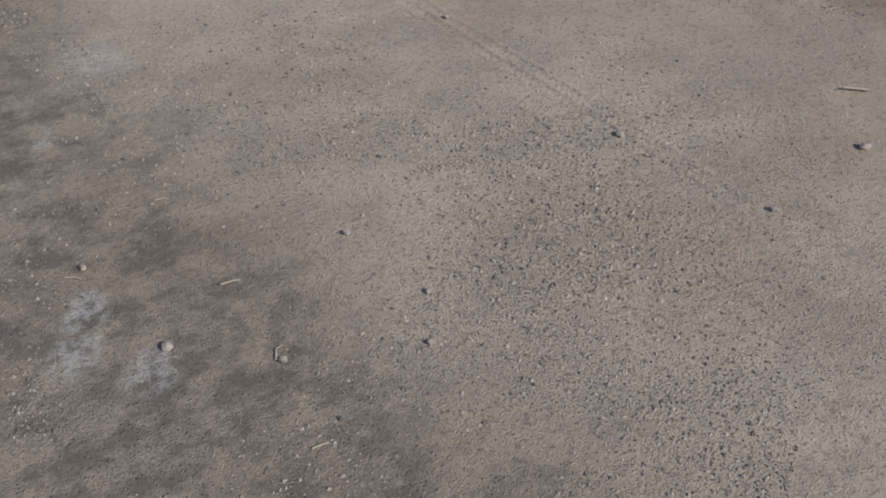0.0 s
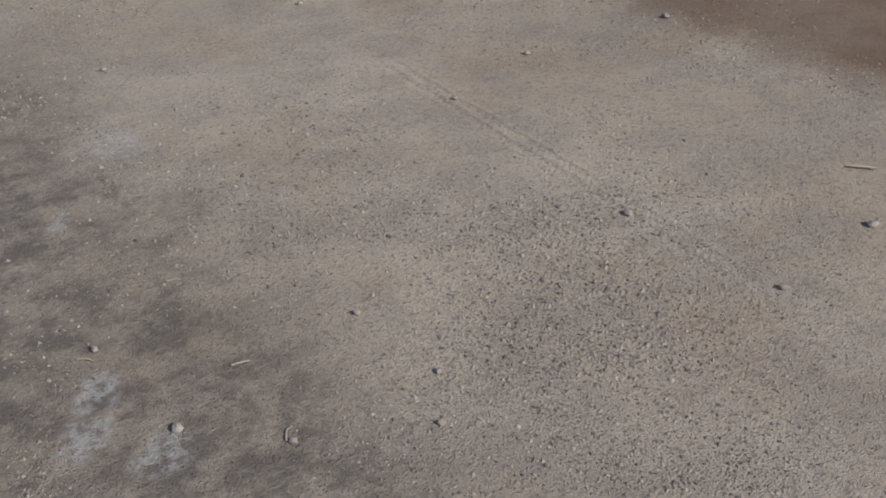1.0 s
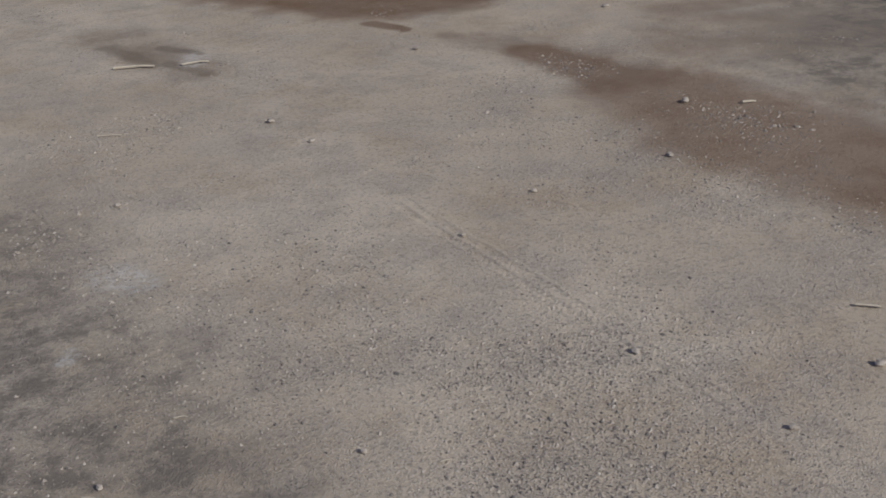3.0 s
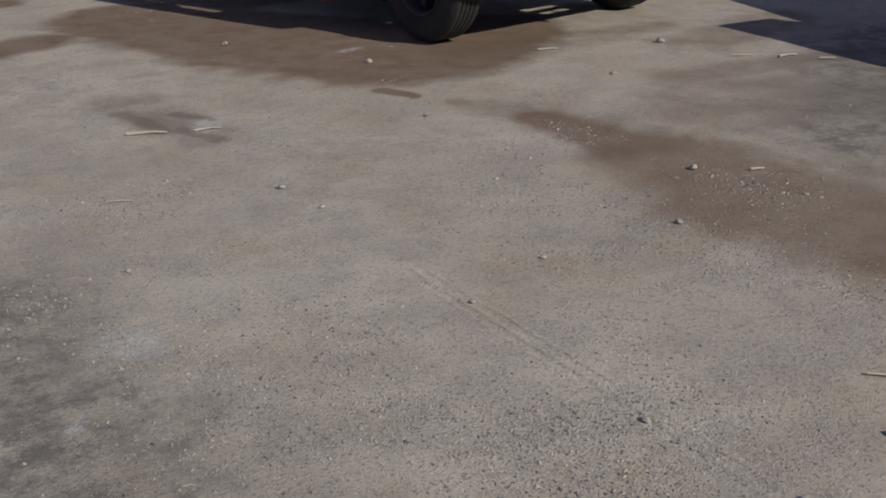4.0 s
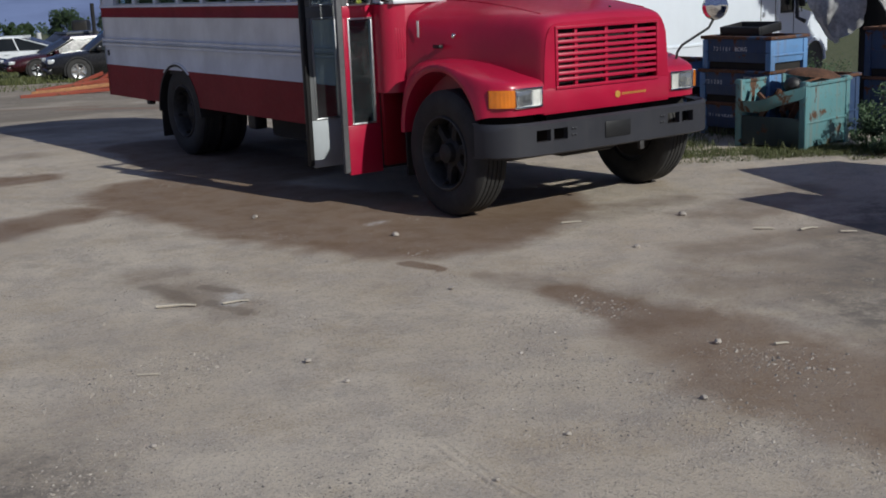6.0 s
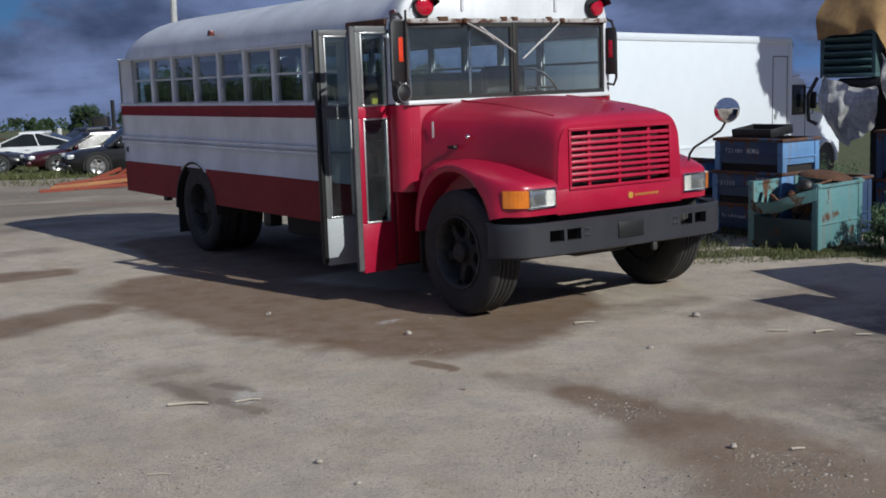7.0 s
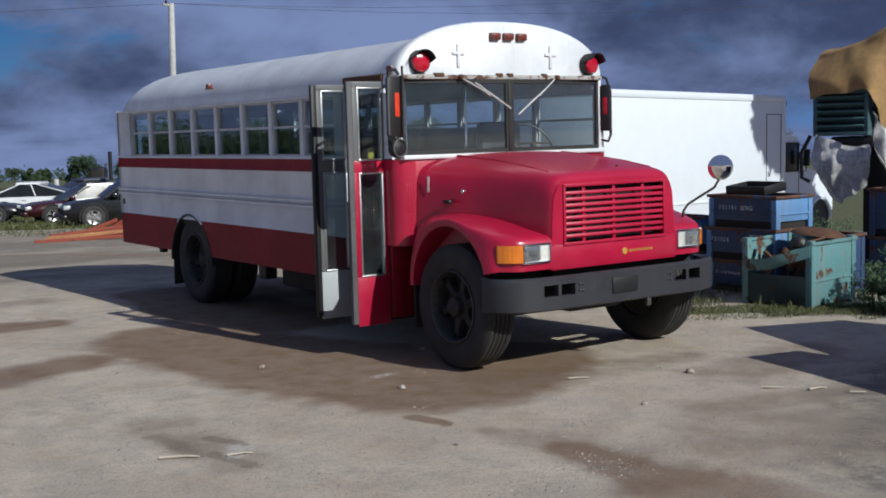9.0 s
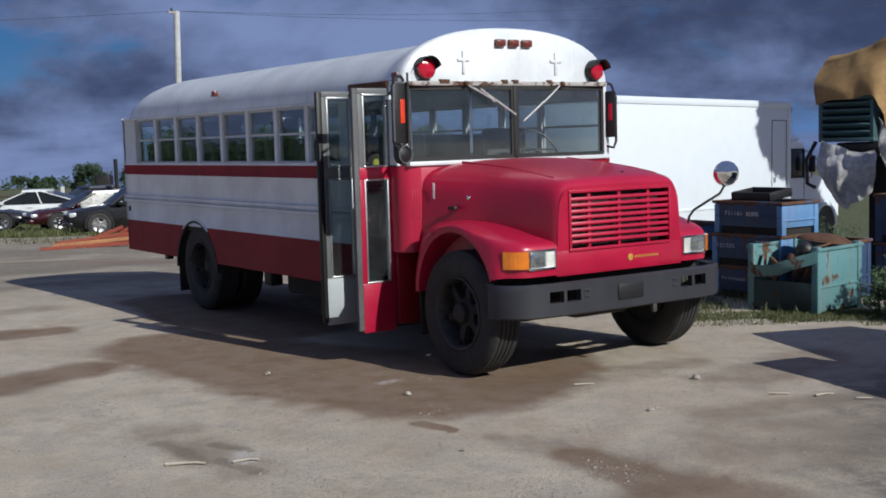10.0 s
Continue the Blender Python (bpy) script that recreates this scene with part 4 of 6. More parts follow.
# ---- running gear ----
tyre_line = [(-0.125, 0.30), (-0.142, 0.34), (-0.150, 0.40), (-0.143, 0.455), (-0.125, 0.492), (-0.112, 0.503)]
tread = []
for k in range(5):
    a = -0.105 + 0.0425 * k
    tread += [(a, 0.510), (a + 0.031, 0.511), (a + 0.033, 0.499), (a + 0.0405, 0.499)]
tyre_line += tread[:-2] + [(-x, r) for x, r in tyre_line[::-1]]


def wheel(x, y, s, front):
    """Truck wheel: tyre, demountable rim ring, cast spokes and hub; s is the outer side."""
    m = pose(x, y, WHEEL_R)
    tyre = part("wheel", lathe(bmesh.new(), tyre_line, m, 56, close=True), M["rubber"], bus, "worn black truck tyre on a rusty steel rim", 25)
    ring = [(s * 0.124, 0.306), (s * 0.142, 0.300), (s * 0.144, 0.292), (s * 0.132, 0.284), (s * 0.06, 0.272), (s * -0.08, 0.262), (s * -0.085, 0.30)]
    part("rim", lathe(bmesh.new(), ring, m, 40, close=True), M["flange"], tyre, "worn grey rim flange", 30)
    part("brake_drum", lathe(bmesh.new(), [(s * -0.10, 0.262), (s * -0.02, 0.262), (s * -0.01, 0.235), (s * -0.015, 0.001)], m, 32), M["under"], tyre)
    reach = 0.105 if front else 0.035
    part("hub", lathe(bmesh.new(), [(s * -0.02, 0.125), (s * (reach - 0.05), 0.115), (s * (reach - 0.03), 0.085), (s * (reach + 0.02), 0.078), (s * (reach + 0.03), 0.06), (s * (reach + 0.035), 0.001)], m, 24), M["rim"], tyre, "", 30)
    for k in range(6):
        a = 2 * math.pi * (k + 0.25) / 6
        spoke = bmesh.new()
        rows = []
        for r, w, d in ((0.08, 0.052, reach - 0.06), (0.15, 0.042, reach - 0.045), (0.22, 0.040, reach - 0.05), (0.268, 0.048, 0.055)):
            rows.append([Vector((s * xx, yy, r)) for xx, yy in ((d - 0.05, -w), (d, -w * 0.75), (d + 0.012, 0), (d, w * 0.75), (d - 0.05, w))])
        skin(spoke, rows)
        bmesh.ops.transform(spoke, matrix=m @ Matrix.Rotation(a, 4, "X"), verts=spoke.verts[:])
        part("spoke", spoke, M["rim"], tyre)
        nut = lathe(bmesh.new(), [(s * 0.05, 0.016), (s * 0.098, 0.016), (s * 0.104, 0.008)], m @ Matrix.Rotation(a, 4, "X") @ pose(0, 0, 0.258), 6)
        part("clamp_nut", nut, M["rim"], tyre)
    return tyre


for s in (-1, 1):
    wheel(s * 1.025, FRONT_AXLE, s, True)
    wheel(s * 1.015, REAR_AXLE, s, False)
    wheel(s * 0.70, REAR_AXLE, s, False)
    part("chassis_rail", boxed(s * 0.43 - 0.04, s * 0.43 + 0.04, 0.3, Y_BACK - 0.1, 0.64, 0.88), M["under"], bus)
    part("mud_flap", boxed(s * 1.15, s * 0.55, REAR_AXLE + 0.66, REAR_AXLE + 0.68, 0.16, 0.72, bevel=0.004), M["seal"], bus, "black rubber mud flap")
    part("front_mud_flap", boxed(s * 1.10, s * 0.80, 0.66, 0.68, 0.25, 0.80, bevel=0.004), M["seal"], bus)
part("front_axle", tubed([(-0.95, FRONT_AXLE, 0.50), (-0.6, FRONT_AXLE, 0.42), (0.6, FRONT_AXLE, 0.42), (0.95, FRONT_AXLE, 0.50)], 0.055), M["under"], bus)
part("rear_axle", tubed([(-0.9, REAR_AXLE, 0.51), (0.9, REAR_AXLE, 0.51)], 0.085), M["under"], bus)
part("differential", lathe(bmesh.new(), [(-0.16, 0.09), (-0.10, 0.19), (0.10, 0.19), (0.16, 0.09)], pose(0, REAR_AXLE, 0.51), 20), M["under"], bus)
part("engine_pan", boxed(-0.32, 0.32, -0.45, 0.65, 0.42, 0.95, bevel=0.06), M["under"], bus)
part("radiator", boxed(-0.52, 0.52, -0.50, -0.44, 0.75, 1.48), M["black"], bus)
part("gearbox", boxed(-0.22, 0.22, 0.65, 1.9, 0.42, 0.85, bevel=0.08), M["under"], bus)
part("drive_shaft", tubed([(0, 1.9, 0.55), (0, REAR_AXLE, 0.51)], 0.05), M["under"], bus)
part("fuel_tank", boxed(-1.02, -0.50, 2.25, 3.35, 0.36, 0.66, bevel=0.05), M["under"], bus)
part("battery_box", boxed(0.55, 1.10, 1.8, 2.6, 0.35, 0.75, bevel=0.03), M["under"], bus)
part("exhaust_pipe", tubed([(0.62, 0.9, 0.46), (0.62, 4.3, 0.46), (0.62, 4.6, 0.75), (0.62, 5.9, 0.75), (0.62, 6.2, 0.52), (0.62, 7.5, 0.50)], 0.05), M["rust"], bus)
for y in (1.9, 2.1, 3.6, 4.2, 6.3, 7.0):
    part("cross_member", boxed(-1.12, 1.12, y - 0.03, y + 0.03, 0.78, 0.93), M["under"], bus)
part("hanger", boxed(-1.10, -0.95, 3.55, 3.72, 0.42, 0.60, bevel=0.02), M["black"], bus)
part("hose_reel", boxed(-1.06, -0.98, 6.55, 6.67, 0.50, 0.60, bevel=0.015), M["black"], bus)
part("skirt_lamp", boxed(-1.215, -1.20, 7.42, 7.47, 1.10, 1.17, bevel=0.006), M["black"], bus)

# ---- folding doors, both leaves open ----
def leaf(hinge, angle, wide, outer, inner_mat, panel, chips=0):
    """A door leaf that starts at its hinge and runs along its own x; its painted face looks along its own -y."""
    m = hinge @ pose(0, 0, 0, 0, 0, angle)
    bm = bmesh.new()
    z0, z1 = 0.275, 2.375
    for a, b, c, d in ((0, wide, 1.60, 1.70), (0, 0.045, 0.70, 1.60), (wide - 0.045, wide, 0.70, 1.60)):
        box(bm, a, b, -0.016, 0.016, c, d, 0.003)
    upper = bmesh.new()
    for a, b, c, d in ((0, wide, 2.325, z1), (0, 0.045, 1.70, 2.325), (wide - 0.045, wide, 1.70, 2.325)):
        box(upper, a, b, -0.016, 0.016, c, d, 0.003)
    bmesh.ops.transform(upper, matrix=m, verts=upper.verts[:])
    bmesh.ops.transform(bm, matrix=m, verts=bm.verts[:])
    door = part("door_leaf", bm, outer, bus, "open folding door leaf with two tall windows")
    lower = boxed(0, wide, -0.016, 0.016, z0, 0.70, bevel=0.003)
    bmesh.ops.transform(lower, matrix=m, verts=lower.verts[:])
    part("lower_panel", lower, panel, door)
    for k in range(chips):
        x = wide * (0.96 - 0.9 * (k / max(1, chips - 1)) ** 1.6)
        chip = boxed(-0.011, 0.011, -0.0006, 0.0006, -0.006, 0.006 + 0.012 * (k % 3), m=m @ pose(x, -0.0172, z0 + 0.012 + 0.030 * (k % 2) * (x > wide * 0.6), 0, 35 * (k % 5) - 60, 0))
        part("paint_chip", chip, M["stencilwhite"], door, "pale chip in the red paint")
    part("upper_frame", upper, M["doorgrey"], door, "dull grey upper door frame")
    for c, d in ((0.70, 1.60), (1.70, 2.325)):
        fr = ring_frame(bmesh.new(), 0.06, wide - 0.06, c + 0.016, d - 0.016, 0.016, -0.023, 0.023)
        bmesh.ops.transform(fr, matrix=m, verts=fr.verts[:])
        part("window_frame", fr, M["alu"], door, "bright aluminium window frame")
        pane = boxed(0.055, wide - 0.055, -0.003, 0.003, c + 0.01, d - 0.01)
        bmesh.ops.transform(pane, matrix=m, verts=pane.verts[:])
        ob = part("pane", pane, M["doorglass"], door)
        ob.visible_shadow = False
    edge = boxed(wide, wide + 0.055, -0.022, 0.022, z0 + 0.02, z1, bevel=0.012)
    bmesh.ops.transform(edge, matrix=m, verts=edge.verts[:])
    part("edge_seal", edge, inner_mat, door, "grey rubber edge seal")
    trim = boxed(wide - 0.010, wide + 0.004, -0.028, -0.016, 0.8, z1, bevel=0.002)
    bmesh.ops.transform(trim, matrix=m, verts=trim.verts[:])
    part("edge_trim", trim, M["alu"], door)
    return door


leaf(pose(-1.175, 0.95, 0), 180, 0.33, M["red"], M["edgegrey"], M["red"], 11)
leaf(pose(-1.175, 1.56, 0), 180, 0.34, M["doorgrey"], M["black"], M["doorpale"])
part("door_header", boxed(-1.21, -1.15, 0.93, 1.60, 2.375, 2.44, bevel=0.01), M["rust"], bus)

# ---- mirrors ----
arm = part("mirror_arm", tubed([(-1.16, 0.74, 2.43), (-1.24, 0.66, 2.46), (-1.345, 0.60, 2.44), (-1.352, 0.60, 2.30), (-1.352, 0.60, 1.82), (-1.33, 0.60, 1.78), (-1.24, 0.62, 1.79), (-1.16, 0.72, 1.84)], 0.014, 8), M["black"], bus, "black tube mirror bracket")
at_mirror = pose(-1.285, 0.62, 1.885, 0, 0, 12)
mirror = part("side_mirror", boxed(-0.082, 0.082, -0.030, 0.02, 0.0, 0.52, bevel=0.024, m=at_mirror), M["black"], bus, "tall black mirror with an orange reflector on its back")
part("glass", boxed(-0.072, 0.072, 0.021, 0.024, 0.02, 0.50, m=at_mirror), M["mirror"], mirror)
part("rim", tubed([at_mirror @ Vector(p) for p in ((0.086, -0.022, 0.03), (0.090, -0.022, 0.26), (0.086, -0.022, 0.49), (0.06, -0.022, 0.515), (-0.06, -0.022, 0.515), (-0.086, -0.022, 0.49), (-0.088, -0.022, 0.26), (-0.086, -0.022, 0.03))], 0.009, 8), M["edgegrey"], mirror, "grey rolled rim")
part("reflector", boxed(-0.022, 0.030, -0.037, -0.029, 0.18, 0.38, bevel=0.004, m=at_mirror), M["orange"], mirror)
part("brace", tubed([at_mirror @ Vector(p) for p in ((0.055, -0.05, 0.60), (0.050, -0.055, 0.45), (0.050, -0.05, 0.10), (0.058, -0.05, -0.12), (0.0, -0.05, -0.16), (-0.06, -0.05, -0.14), (-0.075, -0.045, 0.0))], 0.010, 8), M["black"], mirror)
round_at = pose(-1.285, 0.595, 1.805, 0, 0, 100)
convex = part("convex_mirror", lathe(bmesh.new(), [(-0.05, 0.03), (-0.03, 0.072), (0.02, 0.082), (0.03, 0.07), (0.035, 0.0001)], round_at, 24), M["black"], bus)
part("ring", lathe(bmesh.new(), [(-0.045 + 0.006 * math.cos(a), 0.074 + 0.006 * math.sin(a)) for a in np.linspace(0, 2 * math.pi, 9)[:-1]], round_at, 24, close=True), M["edgegrey"], convex, "worn grey ring")
part("clamp", boxed(-1.305, -1.265, 0.585, 0.63, 1.865, 1.90, bevel=0.006), M["black"], convex)
far = part("mirror_arm", tubed([(1.15, 0.80, 2.44), (1.20, 0.72, 2.40), (1.215, 0.68, 2.28), (1.215, 0.68, 1.86), (1.20, 0.70, 1.80), (1.15, 0.76, 1.82)], 0.013, 8), M["black"], bus)
mirror = part("side_mirror", boxed(-0.05, 0.05, -0.02, 0.02, 0.0, 0.44, bevel=0.015, m=pose(1.172, 0.70, 1.90, 0, 0, -62)), M["black"], bus)
part("reflector", boxed(-0.02, 0.02, -0.027, -0.019, 0.16, 0.32, bevel=0.004, m=pose(1.172, 0.70, 1.90, 0, 0, -62)), M["redlens"], mirror)
stalk = part("mirror_stalk", tubed([(0.985, -0.45, 1.06), (1.0, -0.47, 1.19), (1.04, -0.485, 1.245), (1.28, -0.57, 1.38), (1.326, -0.59, 1.46)], 0.011, 8), M["black"], bus, "round convex mirror on a thin bent stalk")
part("convex_mirror", lathe(bmesh.new(), [(-0.03, 0.05), (-0.012, 0.105), (0.0, 0.112), (0.012, 0.108), (0.028, 0.085), (0.040, 0.05), (0.045, 0.0001)], pose(1.326, -0.60, 1.555, 0, 5, -128), 28), M["mirror"], stalk, "round convex mirror glass", 60)

# ---- surroundings ----
SIDE = Vector((VIEW.y, -VIEW.x))


def spot_at(s, l, lift=0.0):
    """A place on the ground s ahead of the first eye and l to its right."""
    p = EYE + VIEW * s + SIDE * l
    return Vector((p.x, p.y, ground_z(p.x, p.y) + lift))


VIEW_TURN = math.degrees(math.atan2(-VIEW.x, VIEW.y))

M["truckwhite"] = plain("truck white paint", (0.70, 0.75, 0.81), 0.42, 0.0, 4.0, 0.02, 0.03)
# one bin blue twice: shade painted into the first, sunlight into the second
M["binblue_shaded"] = painted("shaded copy of the bin blue", (0.030, 0.060, 0.135), (0.10, 0.10, 0.075), 0.55, 0.8, (0.15, 0.065, 0.035), 0.63, 9.0)
M["binblue_lit"] = painted("sunlit copy of the bin blue", (0.125, 0.265, 0.50), (0.20, 0.14, 0.10), 0.55, 0.8, (0.17, 0.075, 0.04), 0.62, 9.0)
M["binrim"] = painted("rusty blue rim paint", (0.05, 0.10, 0.19), (0.15, 0.10, 0.075), 0.6, 0.8, (0.15, 0.07, 0.04), 0.50, 6.0)
M["teal"] = painted("teal bin paint", (0.105, 0.245, 0.26), (0.26, 0.17, 0.13), 0.6, 0.9, (0.115, 0.058, 0.032), 0.585, 7.0)
# darker teal for the bin's front: its shade is put into the colour
M["teal_shaded"] = painted("dark teal paint with front shade", (0.016, 0.038, 0.044), (0.04, 0.06, 0.05), 0.6, 0.8, (0.10, 0.05, 0.03), 0.66, 7.0)
M["stencil"] = plain("white stencil lettering", (0.62, 0.64, 0.66), 0.6)
M["tarp"] = plain("tan canvas tarpaulin", (0.33, 0.205, 0.085), 0.85, 0.0, 14.0, 0.4, 0.25)
M["machine"] = painted("dark green machine paint", (0.055, 0.120, 0.130), (0.12, 0.11, 0.09), 0.5, 0.6, (0.13, 0.06, 0.03), 0.68)
M["plastic"] = plain("torn grey plastic sheet", (0.46, 0.455, 0.44), 0.32, 0.0, 18.0, 0.6, 0.5)
M["beamred"] = painted("orange red primer", (0.24, 0.042, 0.020), (0.14, 0.07, 0.05), 0.65, 0.8, (0.14, 0.06, 0.03), 0.60)
M["tanboard"] = plain("orange tan board", (0.36, 0.17, 0.075), 0.8, 0.0, 12.0, 0.4, 0.3)
M["wood"] = plain("grey weathered wood", (0.33, 0.30, 0.27), 0.85, 0.0, 12.0, 0.4, 0.3)
M["pole"] = plain("pale weathered pole", (0.50, 0.50, 0.50), 0.8, 0.0, 6.0, 0.2, 0.2)


def leafy(name, dark, light):
    mat, n = material(name)
    at = n.add("ShaderNodeNewGeometry").outputs["Random Per Island"]
    broad = n.noise(place(n), 0.8, 3.0)
    tone = n.mix(n.math("ADD", n.math("MULTIPLY", at, 0.6), n.math("MULTIPLY", broad, 0.4)), dark, light)
    finish(n, tone, 0.6, **{"Subsurface Weight": 0.0})
    return mat


M["leaf"] = leafy("tree leaves", (0.014, 0.030, 0.010), (0.042, 0.072, 0.026))
M["grass"] = leafy("yard grass", (0.040, 0.058, 0.016), (0.135, 0.140, 0.050))
M["weed"] = leafy("weeds", (0.022, 0.048, 0.018), (0.075, 0.125, 0.045))
M["bark"] = plain("tree bark", (0.10, 0.075, 0.055), 0.9, 0.0, 8.0, 0.6, 0.4)


def leaves_mesh(bm, rng, centers, count, size):
    """Small tilted leaf blades strewn round the centres (place, radius)."""
    for _ in range(count):
        c, r = centers[rng.randrange(len(centers))]
        d = Vector((rng.gauss(0, 1), rng.gauss(0, 1), rng.gauss(0, 0.8))).normalized() * r * rng.random() ** 0.4
        a = Vector((rng.gauss(0, 1), rng.gauss(0, 1), rng.gauss(0, 1))).normalized()
        b = a.orthogonal().normalized()
        k = size * rng.uniform(0.6, 1.3)
        p = Vector(c) + d
        bm.faces.new([bm.verts.new(p + v * k) for v in (a, b * 0.55, -a, -b * 0.55)])


def tree(at, height, spread, seed, label, trunk=0.35, leaves=1500, leaf=0.22):
    rng = random.Random(seed)
    ob = thing("tree", label, "tree", Matrix.Translation(at))
    bm = bmesh.new()
    top = height * 0.75
    tube(bm, [(0, 0, -0.2), (0.05 * spread, 0, top * 0.35), (-0.03 * spread, 0.04 * spread, top * 0.7), (0, 0, top)], height * 0.035, 8, height * 0.008)
    centers = []
    for k in range(11):
        a, z = k * 2.4 + rng.random(), height * rng.uniform(trunk, 0.86)
        reach = spread * 0.5 * rng.uniform(0.45, 0.85) * (1.15 - abs(z / height - 0.55))
        tip = Vector((math.cos(a) * reach, math.sin(a) * reach, z + height * 0.08))
        tube(bm, [(0, 0, z * 0.75), tip * 0.5 + Vector((0, 0, z * 0.42)), tip], height * 0.014, 6, height * 0.004)
        centers.append((tip, spread * rng.uniform(0.13, 0.23)))
    centers.append((Vector((0, 0, height * 0.86)), spread * 0.2))
    centers.append((Vector((0, 0, height * 0.62)), spread * 0.24))
    part("trunk", bm, M["bark"], ob)
    crown = bmesh.new()
    leaves_mesh(crown, rng, centers, leaves, leaf)
    tagged(part("crown", crown, M["leaf"], ob), kind="stuff")
    return ob


def px_l(px, s):
    """Sideways metres for a bearing given in thousandths."""
    return px * s / 1000.0


tree(spot_at(250, px_l(-301, 250)), 5.5, 8.6, 3, "round dark green broadleaf tree far beyond the yard", 0.12, 4200, 0.30)
tree(spot_at(260, px_l(-344, 260)), 3.9, 3.4, 4, "dark green bushy tree far beyond the yard", 0.15, 900, 0.38)
tree(spot_at(262, px_l(-332, 262)), 3.5, 3.0, 5, "dark green bushy tree far beyond the yard", 0.15, 900, 0.38)
tree(spot_at(270, px_l(-358, 270)), 4.2, 4.0, 6, "thin grey-green tree far beyond the yard", 0.3, 500, 0.30)
# stands out of view, added only to throw shade on the truck's box
tree((15.05, 1.0, -0.6), 8.2, 4.0, 11, "unseen tall broadleaf tree added to shade the truck", 0.58, 8000, 0.22)

for i, (px, s, h) in enumerate(((-228, 60, 4.3), (-205, 57, 3.9), (-170, 60, 4.4), (-135, 58, 4.1), (-100, 56, 4.2), (-60, 58, 4.4), (-20, 60, 4.0))):
    tree(spot_at(s, px_l(px, s)), h, 4.4, 60 + i, "dark green broadleaf tree behind the yard", 0.12, 9000, 0.11)
for i in range(9):
    a = radians(10 + 4.5 * i)
    p = Vector((-1.2 - 62 * math.sin(a), 4.0 + 62 * math.cos(a)))
    base = ground_z(p.x, p.y)
    tree((p.x, p.y, base), 1.75 - base + 0.30 * (i % 3), 7.5, 90 + i, "dark green broadleaf tree at the yard's side", 0.10, 11000, 0.10)
# far tree line along the horizon
bm = bmesh.new()
rng = random.Random(21)
centers = []
for k in range(150):
    s = rng.uniform(700, 800)
    p = spot_at(s, rng.uniform(-620, 620))
    centers.append((p + Vector((0, 0, rng.uniform(1.5, 4.0))), rng.uniform(4.0, 8.0)))
leaves_mesh(bm, rng, centers, 9000, 1.2)
tagged(part("far_woods", bm, M["leaf"]), "low dark line of woods on the horizon", "woods", kind="stuff")

# ---- far fence ----
fence = thing("fence", "grey wire fence on pale posts behind the parked cars", "fence", kind="")
for i in range(9):
    p = spot_at(62, px_l(-395 + 14.5 * i, 62))
    part("post", tubed([p - Vector((0, 0, 0.2)), p + Vector((0, 0, 1.45 if i % 4 == 1 else 1.0))], 0.13 if i % 4 == 1 else 0.05, 8), M["pole"] if i % 4 == 1 else M["bark"], fence)
for z in (0.2, 0.4, 0.6, 0.8, 1.0):
    part("rail", tubed([spot_at(62, px_l(-395, 62), z), spot_at(62, px_l(-279, 62), z)], 0.06, 6), M["bark"], fence)

# ---- utility pole with wires ----
pole = thing("utility_pole", "pale leaning utility pole with thin wires", "pole")
foot = spot_at(45, px_l(-222, 45))
head = Vector((10.78, 34.92, 7.05))
part("mast", tubed([foot - Vector((0, 0, 0.3)), foot.lerp(head, 0.5), head], 0.15, 10, 0.11), M["pole"], pole)
part("crossarm", boxed(-0.22, 0.22, -0.04, 0.04, -0.08, 0.0, bevel=0.01, m=Matrix.Translation(head + Vector((-0.12, 0, -0.02)))), M["wood"], pole)
part("insulator", lathe(bmesh.new(), [(0, 0.03), (0.05, 0.05), (0.12, 0.03)], Matrix.Translation(head + Vector((-0.2, 0, 0))) @ pose(0, 0, 0, 0, -90, 0), 10), M["black"], pole)
for end, sag in ((Vector((-45, 62, 7.6)), 0.9), (Vector((62, 26, 12.5)), 1.6), (Vector((60, 20, 10.0)), 1.4)):
    pts = [head.lerp(end, t) - Vector((0, 0, sag * 4 * t * (1 - t))) for t in (i / 12 for i in range(13))]
    part("wire", tubed(pts, 0.006, 5), M["black"], pole)

